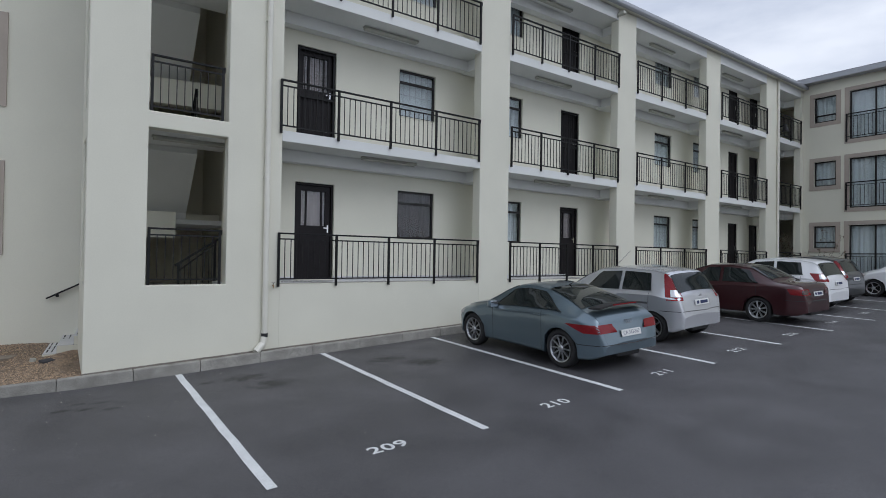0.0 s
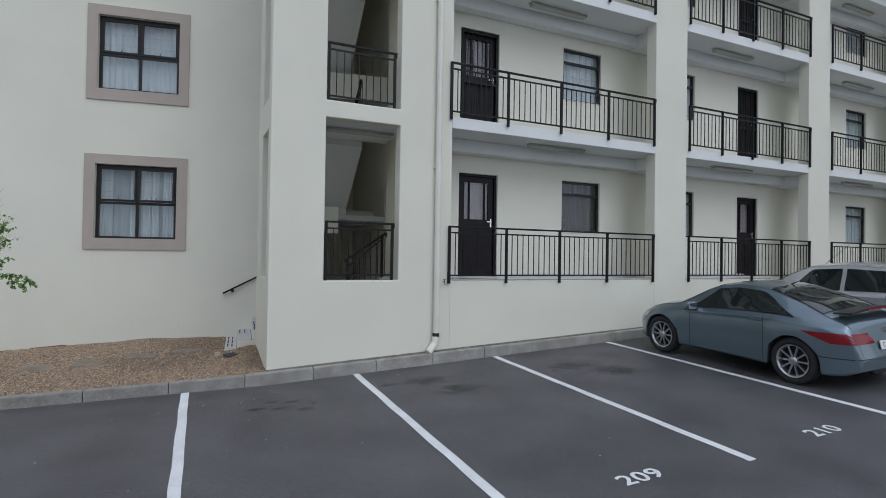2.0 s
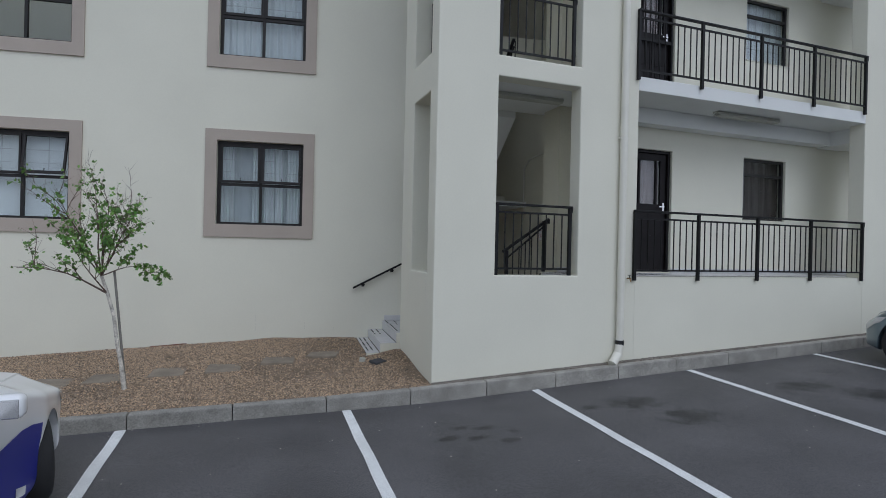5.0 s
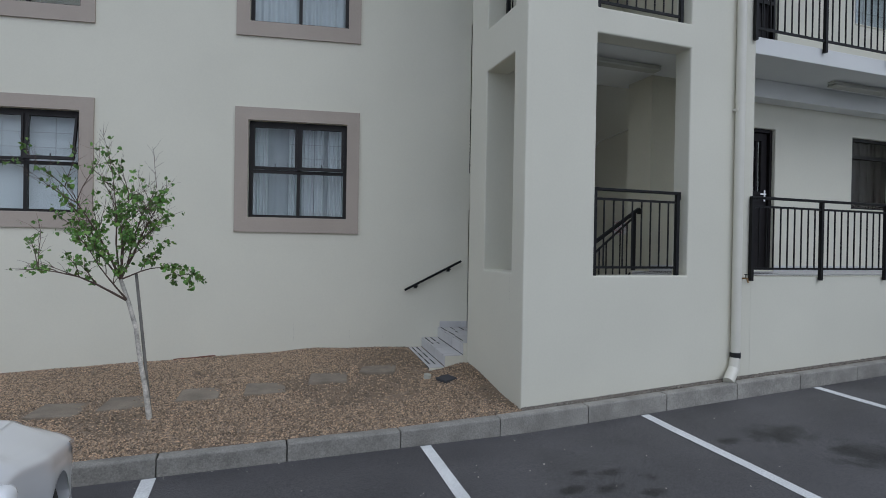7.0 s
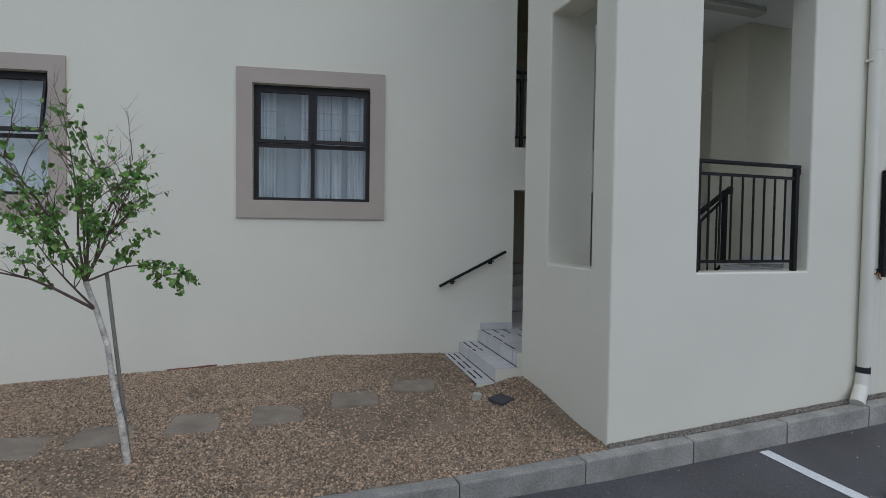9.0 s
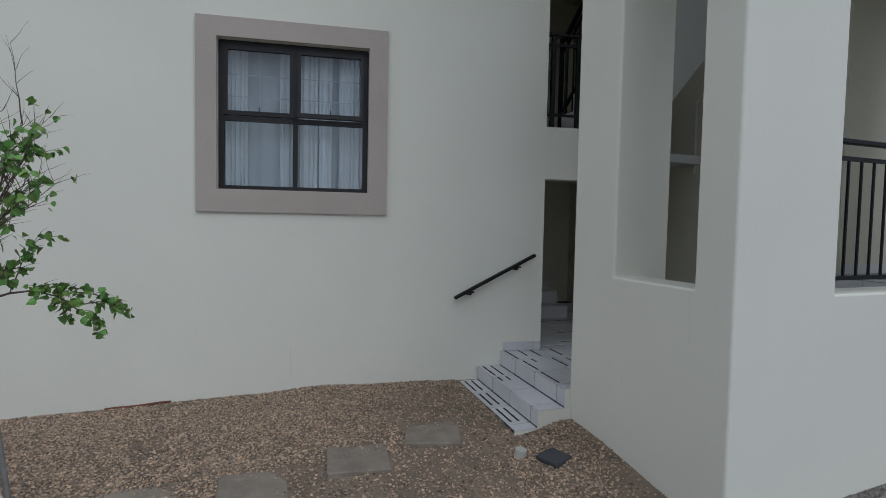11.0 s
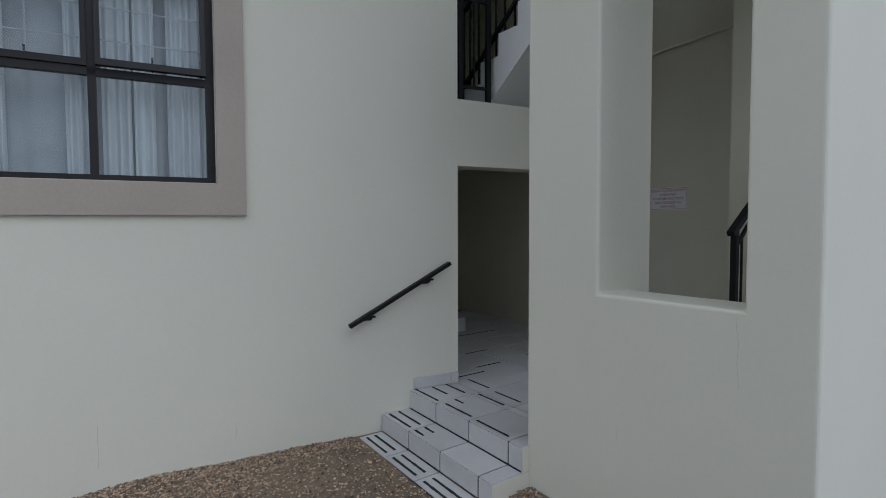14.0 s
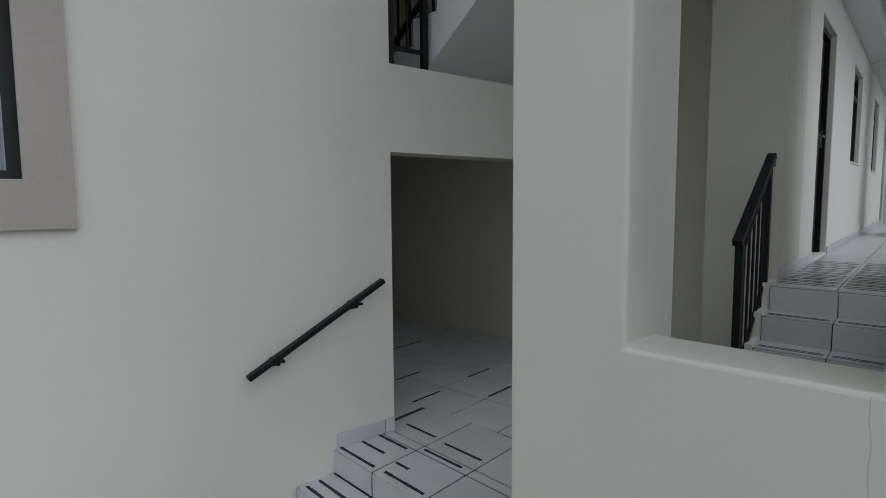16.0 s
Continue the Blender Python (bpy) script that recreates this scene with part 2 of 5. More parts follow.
def bar(bm, p, q, w, h):
    """A square bar from p to q, w across and h high."""
    p, q = Vector(p), Vector(q)
    d = (q - p).normalized()
    side = d.cross(Vector((0, 0, 1)))
    side = Vector((1, 0, 0)) if side.length < 1e-4 else side.normalized()
    up = side.cross(d)
    vs = [bm.verts.new(c + side * a * w / 2 + up * b * h / 2) for c in (p, q) for a, b in ((-1, -1), (1, -1), (1, 1), (-1, 1))]
    for f in ((3, 2, 1, 0), (4, 5, 6, 7), (0, 1, 5, 4), (1, 2, 6, 5), (2, 3, 7, 6), (3, 0, 4, 7)):
        bm.faces.new([vs[i] for i in f])


def pierced(x0, x1, z0, z1, y0, y1, holes, base=None):
    """A wall along x from y0 (front) to y1 with openings (xa, xb, za, zb) through it."""
    xs = sorted({x0, x1, *(v for h in holes for v in h[:2] if x0 < v < x1)})
    zs = sorted({z0, z1, *(v for h in holes for v in h[2:] if z0 < v < z1)})
    bm = bmesh.new()
    made = {}

    def vert(i, j, k):
        if (i, j, k) not in made:
            made[i, j, k] = bm.verts.new((xs[i], (y0, y1)[k], zs[j]))
        return made[i, j, k]

    def solid(i, j):
        if not (0 <= i < len(xs) - 1 and 0 <= j < len(zs) - 1):
            return False
        x, z = (xs[i] + xs[i + 1]) / 2, (zs[j] + zs[j + 1]) / 2
        return not any(h[0] < x < h[1] and h[2] < z < h[3] for h in holes)

    for i in range(len(xs) - 1):
        for j in range(len(zs) - 1):
            if not solid(i, j):
                continue
            bm.faces.new((vert(i, j, 0), vert(i + 1, j, 0), vert(i + 1, j + 1, 0), vert(i, j + 1, 0)))
            bm.faces.new((vert(i, j, 1), vert(i, j + 1, 1), vert(i + 1, j + 1, 1), vert(i + 1, j, 1)))
            if not solid(i - 1, j):
                bm.faces.new((vert(i, j, 0), vert(i, j + 1, 0), vert(i, j + 1, 1), vert(i, j, 1)))
            if not solid(i + 1, j):
                bm.faces.new((vert(i + 1, j, 0), vert(i + 1, j, 1), vert(i + 1, j + 1, 1), vert(i + 1, j + 1, 0)))
            if not solid(i, j - 1):
                bm.faces.new((vert(i, j, 0), vert(i, j, 1), vert(i + 1, j, 1), vert(i + 1, j, 0)))
            if not solid(i, j + 1):
                bm.faces.new((vert(i, j + 1, 0), vert(i + 1, j + 1, 0), vert(i + 1, j + 1, 1), vert(i, j + 1, 1)))
    return bm


def softened(bm, r=0.016, seg=3, keep=None):
    """Round the sharp edges of a plastered wall; keep names edges that butt against another wall."""
    bm.normal_update()
    sharp = [e for e in bm.edges if len(e.link_faces) == 2 and e.calc_face_angle(0) > 0.5 and not (keep and all(keep(v.co) for v in e.verts))]
    bmesh.ops.bevel(bm, geom=sharp, offset=r, segments=seg, profile=0.5, affect="EDGES", clamp_overlap=True)
    return bm


def ground_z(x, y):
    """The height of the sloping car park."""
    s = 0.01 * x if x < 0 else (0.047 * x if x < 12 else 0.564 + 0.03 * min(x - 12, 14))
    d = y + 0.25
    fall = 0.02 + 0.004 * min(max((x - 1) / 4, 0), 1)
    return -0.228 + max(s, -0.2) + (fall * min(d, 0.3) if d > -6 else -6 * fall + 0.012 * max(d + 6, -24))


# ---- ground and car park ----
GXS = [-400, -120, -50, -25, -16, *np.arange(-12, 0, 1.0), *np.arange(0, 27, 0.5), 30, 38, 60, 140, 400]
GYS = [-400, -120, -60, -40, -30, -24, -18, -14, -11, -9, -8, -7, -6.25, -5, -4, -3, -2, -1, -0.27, 0.6, 3, 8, 30, 120, 400]
bm = bmesh.new()
grid = [[bm.verts.new((x, y, ground_z(x, y) - (0.25 if y > 0.5 else 0))) for y in GYS] for x in GXS]
for i in range(len(GXS) - 1):
    for j in range(len(GYS) - 1):
        bm.faces.new((grid[i][j], grid[i + 1][j], grid[i + 1][j + 1], grid[i][j + 1])).smooth = True
shell("ground", bm, ASPHALT, "dark grey asphalt car park sloping gently", "ground")


def on_ground(bm, lift=0.004):
    for v in bm.verts:
        v.co.z = ground_z(v.co.x, v.co.y) + lift
    return bm


LINES = (-8.3, -5.75, -3.26, -1.08, 1.28, 3.73, 6.22, 8.75, 11.25, 13.8, 16.5, 19.1, 21.7)
for k, x in enumerate(LINES):
    bm = bmesh.new()
    ys = np.linspace(-5.08, -0.27, 12)
    wob = [0.006 * math.sin(9 * y + k) for y in ys]
    left = [bm.verts.new((x - 0.05 + w + 0.02 * (y + 0.3), y, 0)) for y, w in zip(ys, wob)]
    right = [bm.verts.new((x + 0.05 + w * 0.5 + 0.02 * (y + 0.3), y, 0)) for y, w in zip(ys, wob)]
    for i in range(len(ys) - 1):
        bm.faces.new((left[i], right[i], right[i + 1], left[i + 1]))
    tagged(part("parking_line", on_ground(bm), LINE), "white painted parking bay line on asphalt", "road marking", "parking lines", "structure")


def lettering(name, body, m, size, mat, parent=None, label="", spread=1.0, lift=0.0):
    """Writing in the built-in font, laid flat at the pose m, centred."""
    cu = bpy.data.curves.new(name, "FONT")
    cu.body, cu.size, cu.align_x, cu.align_y, cu.space_character, cu.offset = body, size, "CENTER", "CENTER", spread, lift
    ob = bpy.data.objects.new(name, cu)
    me = bpy.data.meshes.new_from_object(ob)
    bpy.data.objects.remove(ob)
    bpy.data.curves.remove(cu)
    me.materials.clear()
    me.materials.append(mat)
    out = new(name, me)
    out.parent = parent
    out.matrix_basis = m
    return tagged(out, label)


for n, x, y in ((209, 2.47, -4.88), (210, 4.96, -4.92), (211, 7.46, -4.88), (212, 9.98, -4.8), (213, 12.44, -4.74), (214, 15.16, -4.58), (215, 17.8, -4.45)):
    ob = lettering("bay_number", str(n), pose(0, 0, 0), 0.30, LINE, spread=1.06, lift=0.006)
    for v in ob.data.vertices:
        wx, wy = x + v.co.x * 0.98, y + v.co.y * 0.8
        v.co = (wx, wy, ground_z(wx, wy) + 0.005)
    tagged(ob, f"white stencilled bay number {n} on asphalt", "road marking", "bay numbers", "structure")

def kerb_top(x):
    """The height of the kerb's top edge."""
    return ground_z(x, -0.25) + float(np.interp(x, (-2.2, -1.3, -0.3, 0.7, 2.6, 9.0), (0.128, 0.128, 0.148, 0.154, 0.158, 0.145)))


# kerb: one stone a metre, following the slope
kerb = thing("kerb", pose(0, 0, 0), "row of worn grey concrete kerb stones", "kerb", "", "structure")
for k in range(-9, 27):
    xa, xb = -0.31 + 0.972 * k + 0.005, -0.31 + 0.972 * (k + 1) - 0.005
    bm = boxes((xa, xb, -0.190, -0.068, -0.35, 0.0))
    bmesh.ops.bevel(bm, geom=[e for e in bm.edges if all(v.co.z > -0.01 for v in e.verts)], offset=0.016, segments=2, profile=0.5, affect="EDGES")
    off = 0.004 * math.sin(3.1 * k)
    for v in bm.verts:
        v.co.z += kerb_top(v.co.x) + off
        v.co.y += 0.004 * math.cos(5.3 * k)
    part("kerb_stone", bm, CONCRETE, kerb)


def bed_z(x, y):
    """The gravel bed beside the building."""
    base = kerb_top(x) - 0.008
    back = 0.045 - 0.066 * max(0.0, -x - 1.6)
    rise = base + (back - base) * min(max(y, 0) / 2.4, 1.0) ** 0.8
    return rise + 0.09 * math.exp(-((x - 0.0) / 0.35) ** 2 - ((y - 1.3) / 0.6) ** 2) + 0.012 * noise.noise(Vector((x * 2, y * 2, 0)))


def wall_y(x):
    """The front face of the angled window wall."""
    return 2.70 - 0.163 * (x - 0.486)


bm = bmesh.new()
xs = np.concatenate([np.linspace(-14, -6, 14), np.linspace(-5.7, 0.05, 60)])
rows = []
for x in xs:
    rows.append([bm.verts.new((x, y, bed_z(x, y))) for y in np.linspace(-0.08, wall_y(x) + 0.05, 30)])
for i in range(len(rows) - 1):
    for j in range(29):
        bm.faces.new((rows[i][j], rows[i + 1][j], rows[i + 1][j + 1], rows[i][j + 1])).smooth = True
shell("gravel_bed", bm, EARTH, "bare brown earth under a thin bed of gravel", "ground")
bm = bmesh.new()
last = None
for x in np.linspace(0.05, 25, 60):
    z = kerb_top(x) - 0.008
    now = [bm.verts.new((x, -0.08, z)), bm.verts.new((x, 0.02, z + 0.015))]
    if last:
        bm.faces.new((last[0], now[0], now[1], last[1]))
    last = now
shell("gravel_strip", bm, EARTH, "narrow strip of earth between kerb and plinth", "ground")


# ---- buildings ----
FLOORS = (1.25, 4.06, 6.81)
SOFFITS = (3.86, 6.60, 8.73)
WALL = pose(0.486, 2.70, 0, 0, 0, -9.26)

# the angled wall with the bedroom windows; its own x runs along the wall
W_COLS = (-3.15, -6.63, -10.1)
W_ROWS = (1.88, 4.60, 7.33)
W_W, W_H = 1.35, 1.36
holes = [(c, c + W_W, r, r + W_H) for c in W_COLS for r in W_ROWS]
ob = shell("wall_windows", softened(pierced(-15, 0.0, -0.8, 9.3, 0, 0.25, holes), keep=lambda c: c.x > -0.01), PLASTER, "cream plastered outside wall with bedroom windows", "wall")
ob.matrix_basis = WALL
for r in ((0.0, 1.2, 0.0, 0.25, 2.09, 2.62), (0.0, 2.42, 0.0, 0.25, 4.83, 5.35), (0.0, 2.42, 0.0, 0.25, 7.55, 8.07)):
    ob = shell("beam_passage", boxes(r), PLASTER, "cream plastered beam over the dark passage", "beam")
    ob.matrix_basis = WALL

# stair tower
shell("wall_stair_front", softened(pierced(0, 2.99, -0.7, 9.1, 0, 0.24, [(0.822, 2.045, 1.25, 3.79), (0.822, 2.045, 4.06, 6.56), (0.822, 2.045, 6.81, 8.75)]), keep=lambda c: (c.y > 0.23 and c.x < 0.6) or c.x > 2.98),
      PLASTER, "cream plastered stair tower front with tall openings", "wall")
# the pier beside the openings is twice as deep as the parapets below them
TALL = [(0.275, 0.985, 1.27, 3.57), (0.275, 0.985, 4.06, 6.30), (0.275, 0.985, 6.81, 8.75)]
ob = shell("wall_stair_side", softened(pierced(0.24, 1.47, -0.7, 9.1, -0.27, 0, TALL), keep=lambda c: c.x < 0.25 or (c.y < -0.26 and c.x > 0.98)), PLASTER, "cream plastered side wall of the stair tower", "wall")
ob.matrix_basis = pose(0, 0, 0, 0, 0, 90)
ob = shell("pier_stair_side", softened(pierced(0.985, 1.47, -0.7, 9.1, -0.475, -0.27, []), keep=lambda c: c.y > -0.28), PLASTER, "cream plastered pier beside the tower's side opening", "pillar")
ob.matrix_basis = pose(0, 0, 0, 0, 0, 90)
# inner walls, their dimness partly put into the colour
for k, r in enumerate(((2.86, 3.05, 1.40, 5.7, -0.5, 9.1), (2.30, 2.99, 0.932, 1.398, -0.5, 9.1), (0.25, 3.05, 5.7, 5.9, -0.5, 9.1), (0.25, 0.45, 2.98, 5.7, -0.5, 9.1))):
    shell(f"wall_stairwell_{k + 1}", boxes(r), INNER_SHADED, "cream painted stairwell wall with some shade in its colour", "wall")
# the last slab, low over the passage, is added to keep light out
shell("ceiling_stair", boxes((0.5, 2.86, 0.24, 1.55, 3.79, 4.05), (0.5, 2.86, 0.24, 1.55, 6.56, 6.80), (0.0, 2.86, 0.24, 5.7, 8.8, 9.0), (0.452, 2.86, 2.98, 5.7, 2.40, 2.50)),
      CEILING, "pale painted concrete slabs inside the stairwell, one added to darken the passage", "ceiling")

# gallery: plinth, slabs, pillars, back wall
shell("plinth", boxes((2.992, 25.4, 0.0, 0.22, -0.7, 1.235)), PLASTER, "cream plastered plinth below the ground gallery", "wall")
shell("gallery_slab_ground", boxes((2.05, 25.4, 0.222, 0.93, 1.0, 1.245)), CONCRETE, "concrete slab of the ground gallery", "slab")
for k in (1, 2):
    shell(f"gallery_slab_{k}", softened(boxes((2.992, 25.4, 0.0, 0.93, SOFFITS[k - 1], FLOORS[k])), 0.008), CEILING, "white painted edge and underside of the gallery slab", "ceiling")
shell("ceiling_gallery_top", boxes((2.992, 25.4, 0.0, 0.93, 8.73, 9.05)), CEILING, "white painted ceiling of the top gallery", "ceiling")
PILLARS = ((7.69, 8.6), (12.82, 13.68), (17.66, 18.59), (22.1, 23.1), (25.2, 25.6))
for k, (a, b) in enumerate(PILLARS):
    shell(f"pillar_{k + 1}", softened(boxes((a, b, -0.004, 0.26, -0.6, 9.06))), PLASTER, "broad cream plastered pillar of the galleries", "pillar")
    for s in SOFFITS:
        shell(f"beam_{k + 1}", boxes((a + 0.15, b - 0.15, 0.262, 0.93, s - 0.26, s - 0.002)), CEILING, "white painted cross beam under the slab", "beam")
for s in SOFFITS:
    shell("beam_back", boxes((3.05, 25.4, 0.70, 0.93, s - 0.24, s - 0.004)), CEILING, "white painted beam along the gallery wall", "beam")

GY = 0.93
DOORS = ((3.605, 4.457), (11.47, 12.25), (21.05, 21.8), (22.75, 23.5))
WINS = ((6.03, 7.04), (8.95, 9.93), (16.1, 17.1), (18.5, 19.1), (23.75, 24.25))
holes = []
for f in FLOORS:
    holes += [(a, b, f + 0.02, f + 2.02) for a, b in DOORS] + [(a, b, f + 0.94, f + 2.04) for a, b in WINS]
shell("wall_gallery", softened(pierced(2.992, 25.4, -0.5, 9.05, GY, GY + 0.24, holes), 0.01), PLASTER, "cream plastered gallery wall with doors and windows", "wall")
shell("wall_rooms_back", boxes((3.06, 25.4, GY + 2.2, GY + 2.3, -0.5, 9.05)), PLASTER, "plain inner wall of the dark flats", "wall")
ob = shell("wall_bedrooms_back", boxes((-15, 0, 1.9, 2.0, -0.8, 9.3)), PLASTER, "plain inner wall of the dark bedrooms", "wall")
ob.matrix_basis = WALL

shell("wall_gallery_end", boxes((27.6, 27.8, -0.2, 3.2, -0.5, 9.2), (25.702, 27.6, 0.2, 0.3, -0.5, 9.2), (25.402, 27.6, 3.0, 3.2, -0.5, 9.2), (25.402, 27.6, 0.3, 3.0, 8.9, 9.2), (25.402, 27.6, 0.3, 3.0, 6.6, 6.8), (25.402, 27.6, 0.3, 3.0, 3.86, 4.06)),
      PLASTER, "plain walls of the dark corner stairwell", "wall")
# eaves
shell("eaves_fascia", softened(boxes((-0.25, 25.4, -0.12, 0.20, 9.06, 9.20)), 0.01), PLASTER, "cream eaves board under the gutter", "eaves")
bm = bmesh.new()
prof = [(-0.13, 9.06), (-0.16, 9.03), (-0.24, 9.03), (-0.27, 9.07), (-0.27, 9.16), (-0.25, 9.165), (-0.25, 9.08), (-0.14, 9.08), (-0.13, 9.16)]
ra, rb = ([bm.verts.new((x, y, z)) for y, z in prof] for x in (-0.3, 25.3))
for i in range(len(prof) - 1):
    bm.faces.new((ra[i], ra[i + 1], rb[i + 1], rb[i]))
shell("gutter", bm, GUTTER, "grey metal eaves gutter", "gutter")
bm = bmesh.new()
for x in np.arange(-0.3, 25.2, 0.38):
    for a, b, lift in ((x, x + 0.30, 0.0), (x + 0.30, x + 0.34, 0.03), (x + 0.34, x + 0.38, 0.03)):
        vs = [bm.verts.new(p) for p in ((a, -0.22, 9.17 + lift), (b, -0.22, 9.17 + lift), (b, 7, 11.0 + lift), (a, 7, 11.0 + lift))]
        bm.faces.new(vs)
shell("roof", bm, ROOF, "grey ribbed metal roof", "roof")

# end block across the car park
XE = 25.45
small, large = [], []
for f, (za, zb), (wa, wb) in zip(FLOORS, ((2.37, 3.29), (4.94, 5.96), (7.59, 8.65)), ((1.15, 3.30), (3.99, 5.98), (6.74, 8.68))):
    small.append((0.42, 1.21, za, zb)), large.append((1.66, 4.2, wa, wb))
    small.append((5.4, 6.2, za, zb)), large.append((7.0, 9.4, wa, wb))
ob = shell("wall_end_block", softened(pierced(-0.2, 16, -1.0, 9.3, 0, 0.25, small + large)), PLASTER, "cream plastered wall of the end block", "wall")
END = pose(XE, 0, 0, 0, 0, -90)
ob.matrix_basis = END
ob = shell("wall_end_back", boxes((-0.2, 16, 2.0, 2.1, -1.0, 9.3)), PLASTER, "plain inner wall of the end block", "wall")
ob.matrix_basis = END
ob = shell("roof_end_block", boxes((-0.3, 16, -0.45, -0.05, 9.22, 9.42), (-0.3, 16, -0.40, 9, 9.423, 9.44)), GUTTER, "grey gutter and eaves of the end block", "eaves")
ob.matrix_basis = END
bm = bmesh.new()
for x in np.arange(-0.3, 16, 0.4):
    vs = [bm.verts.new(p) for p in ((x, -0.42, 9.45), (x + 0.4, -0.42, 9.45), (x + 0.4, 7, 11.3), (x, 7, 11.3))]
    bm.faces.new(vs)
ob = shell("roof_end_sheet", bm, ROOF, "pale grey sheet roof of the end block", "roof")
ob.matrix_basis = END
# unseen wall added behind the walk to close the place and fill reflections
shell("wall_boundary", boxes((-60, 60, -26.2, -26, -1.2, 1.9), (-30.2, -30, -26, 10, -1.2, 1.9), (40, 40.2, -26, 0, -0.5, 2.4)), PLASTER, "plain plastered wall added out of view to close the car park", "wall")


# ---- windows and doors ----
def curtain_mesh(w, h, folds, depth=0.03, gap=0.0):
    bm = bmesh.new()
    n = max(24, int(folds * 8))
    rows = []
    for z in (0, h * 0.5, h):
        rows.append([bm.verts.new((w * i / n, depth * math.sin(folds * 2 * math.pi * i / n + 0.6 * math.sin(i * 0.37)) * (1.0 if z < h else 0.6), z)) for i in range(n + 1)])
    for a, b in zip(rows, rows[1:]):
        for i in range(n):
            bm.faces.new((a[i], a[i + 1], b[i + 1], b[i])).smooth = True
    return bm


def pane(bm_rows, parent):
    ob = part("pane", boxes(bm_rows), GLASS, parent)
    ob.visible_shadow = False
    return ob


def bedroom_window(m, ajar, label, bare=False):
    """Two by two panes in a bronze frame within a taupe plaster surround; the top panes are hung at their head."""
    w = thing("window", m, label, "window", "bedroom windows", "structure")
    b = 0.175
    surround = bmesh.new()
    for r in ((-b, W_W + b, -0.028, 0.0, W_H, W_H + b), (-b, W_W + b, -0.028, 0.0, -b - 0.02, -0.0), (-b, 0, -0.028, 0.0, 0.0, W_H), (W_W, W_W + b, -0.028, 0.0, 0.0, W_H)):
        box(surround, *r)
    part("surround", surround, TAUPE, w, "raised taupe plaster band")
    part("sill", soft_box(0.0, W_W, -0.02, 0.07, -0.004, 0.012, 0.004), TAUPE, w)
    t = 0.05
    part("window_frame", boxes((0.0, W_W, 0.07, 0.12, 0.0, t), (0.0, W_W, 0.07, 0.12, W_H - t, W_H), (0, t, 0.07, 0.12, t, W_H - t), (W_W - t, W_W, 0.07, 0.12, t, W_H - t),
                               (W_W / 2 - 0.022, W_W / 2 + 0.022, 0.07, 0.12, t, W_H - t), (t, W_W - t, 0.07, 0.12, W_H * 0.47, W_H * 0.47 + 0.045)), ALU, w, "dark bronze aluminium frame")
    mid = W_H * 0.47
    for k, xa in enumerate((t, W_W / 2 + 0.022)):
        xb = xa + W_W / 2 - t - 0.022
        pane((xa, xb, 0.092, 0.098, t, mid), w)
        # hung sash
        za, zb = mid + 0.05, W_H - t
        sash = boxes((xa, xb, -0.02, 0.02, zb - za - 0.035, zb - za), (xa, xb, -0.02, 0.02, 0, 0.04), (xa, xa + 0.028, -0.02, 0.02, 0.04, zb - za - 0.035), (xb - 0.028, xb, -0.02, 0.02, 0.04, zb - za - 0.035))
        for v in sash.verts:
            v.co.z -= zb - za
        s = part("sash", sash, ALU, w, "hinged upper sash")
        s.matrix_basis = pose(0, 0.075, zb, -ajar[k], 0, 0)
        g = part("pane", boxes((xa + 0.028, xb - 0.028, -0.003, 0.003, 0.04 - (zb - za), -0.035)), GLASS, s)
        g.visible_shadow = False
        part("latch", boxes(((xa + xb) / 2 - 0.006, (xa + xb) / 2 + 0.006, 0.02, 0.035, -(zb - za) + 0.0, -(zb - za) + 0.09)), ALU, s)
        x = (xa + xb) / 2
        part("burglar_bar", boxes((x - 0.004, x + 0.004, 0.142, 0.15, za, zb)), BARS, w)
        for i in (0.3, 0.62):
            z = za + (zb - za) * i
            part("burglar_bar", boxes((xa, xb, 0.15, 0.157, z - 0.004, z + 0.004)), BARS, w)
    if bare == 1:
        c = part("curtain", curtain_mesh(W_W * 1.1, W_H + 0.1, 3, 0.008), CURTAIN, w, "plain white blind")
        c.matrix_basis = pose(-W_W * 0.05, 0.2, -0.05)
    elif bare == 3:
        pass
    elif bare == 2:
        c = part("curtain", curtain_mesh(W_W * 1.06, W_H + 0.1, 13, 0.03), CURTAIN, w, "drawn white curtain")
        c.matrix_basis = pose(-W_W * 0.03, 0.21, -0.05)
    else:
        for x, share, folds, deep in ((0.015, 0.16, 5, 0.032), (0.39, 0.10, 3, 0.024), (0.53, 0.12, 3, 0.03), (0.66, 0.09, 2, 0.024), (0.80, 0.18, 5, 0.03)):
            c = part("curtain", curtain_mesh(W_W * share, W_H + 0.1, folds, deep), CURTAIN, w, "gathered white curtain")
            c.matrix_basis = pose(W_W * x, 0.21, -0.05)
        c = part("curtain", curtain_mesh(W_W * 1.1, W_H + 0.1, 9, 0.014), NET, w, "thin grey net curtain")
        c.matrix_basis = pose(-W_W * 0.05, 0.29, -0.05)
    return w


for i, c in enumerate(W_COLS):
    for j, r in enumerate(W_ROWS):
        ajar = ((0, 4), (0, 0), (0, 0))[j] if i == 0 else ((0, 10), (0, 0), (0, 0))[j]
        text = "bronze aluminium window with white curtains and taupe surround" if ajar == (0, 0) else "bronze aluminium window with one upper sash ajar"
        bedroom_window(WALL @ pose(c, 0, r), ajar, text, bare=(1, 3, 2)[j] if i == 1 else (2 if j > 0 else 0))


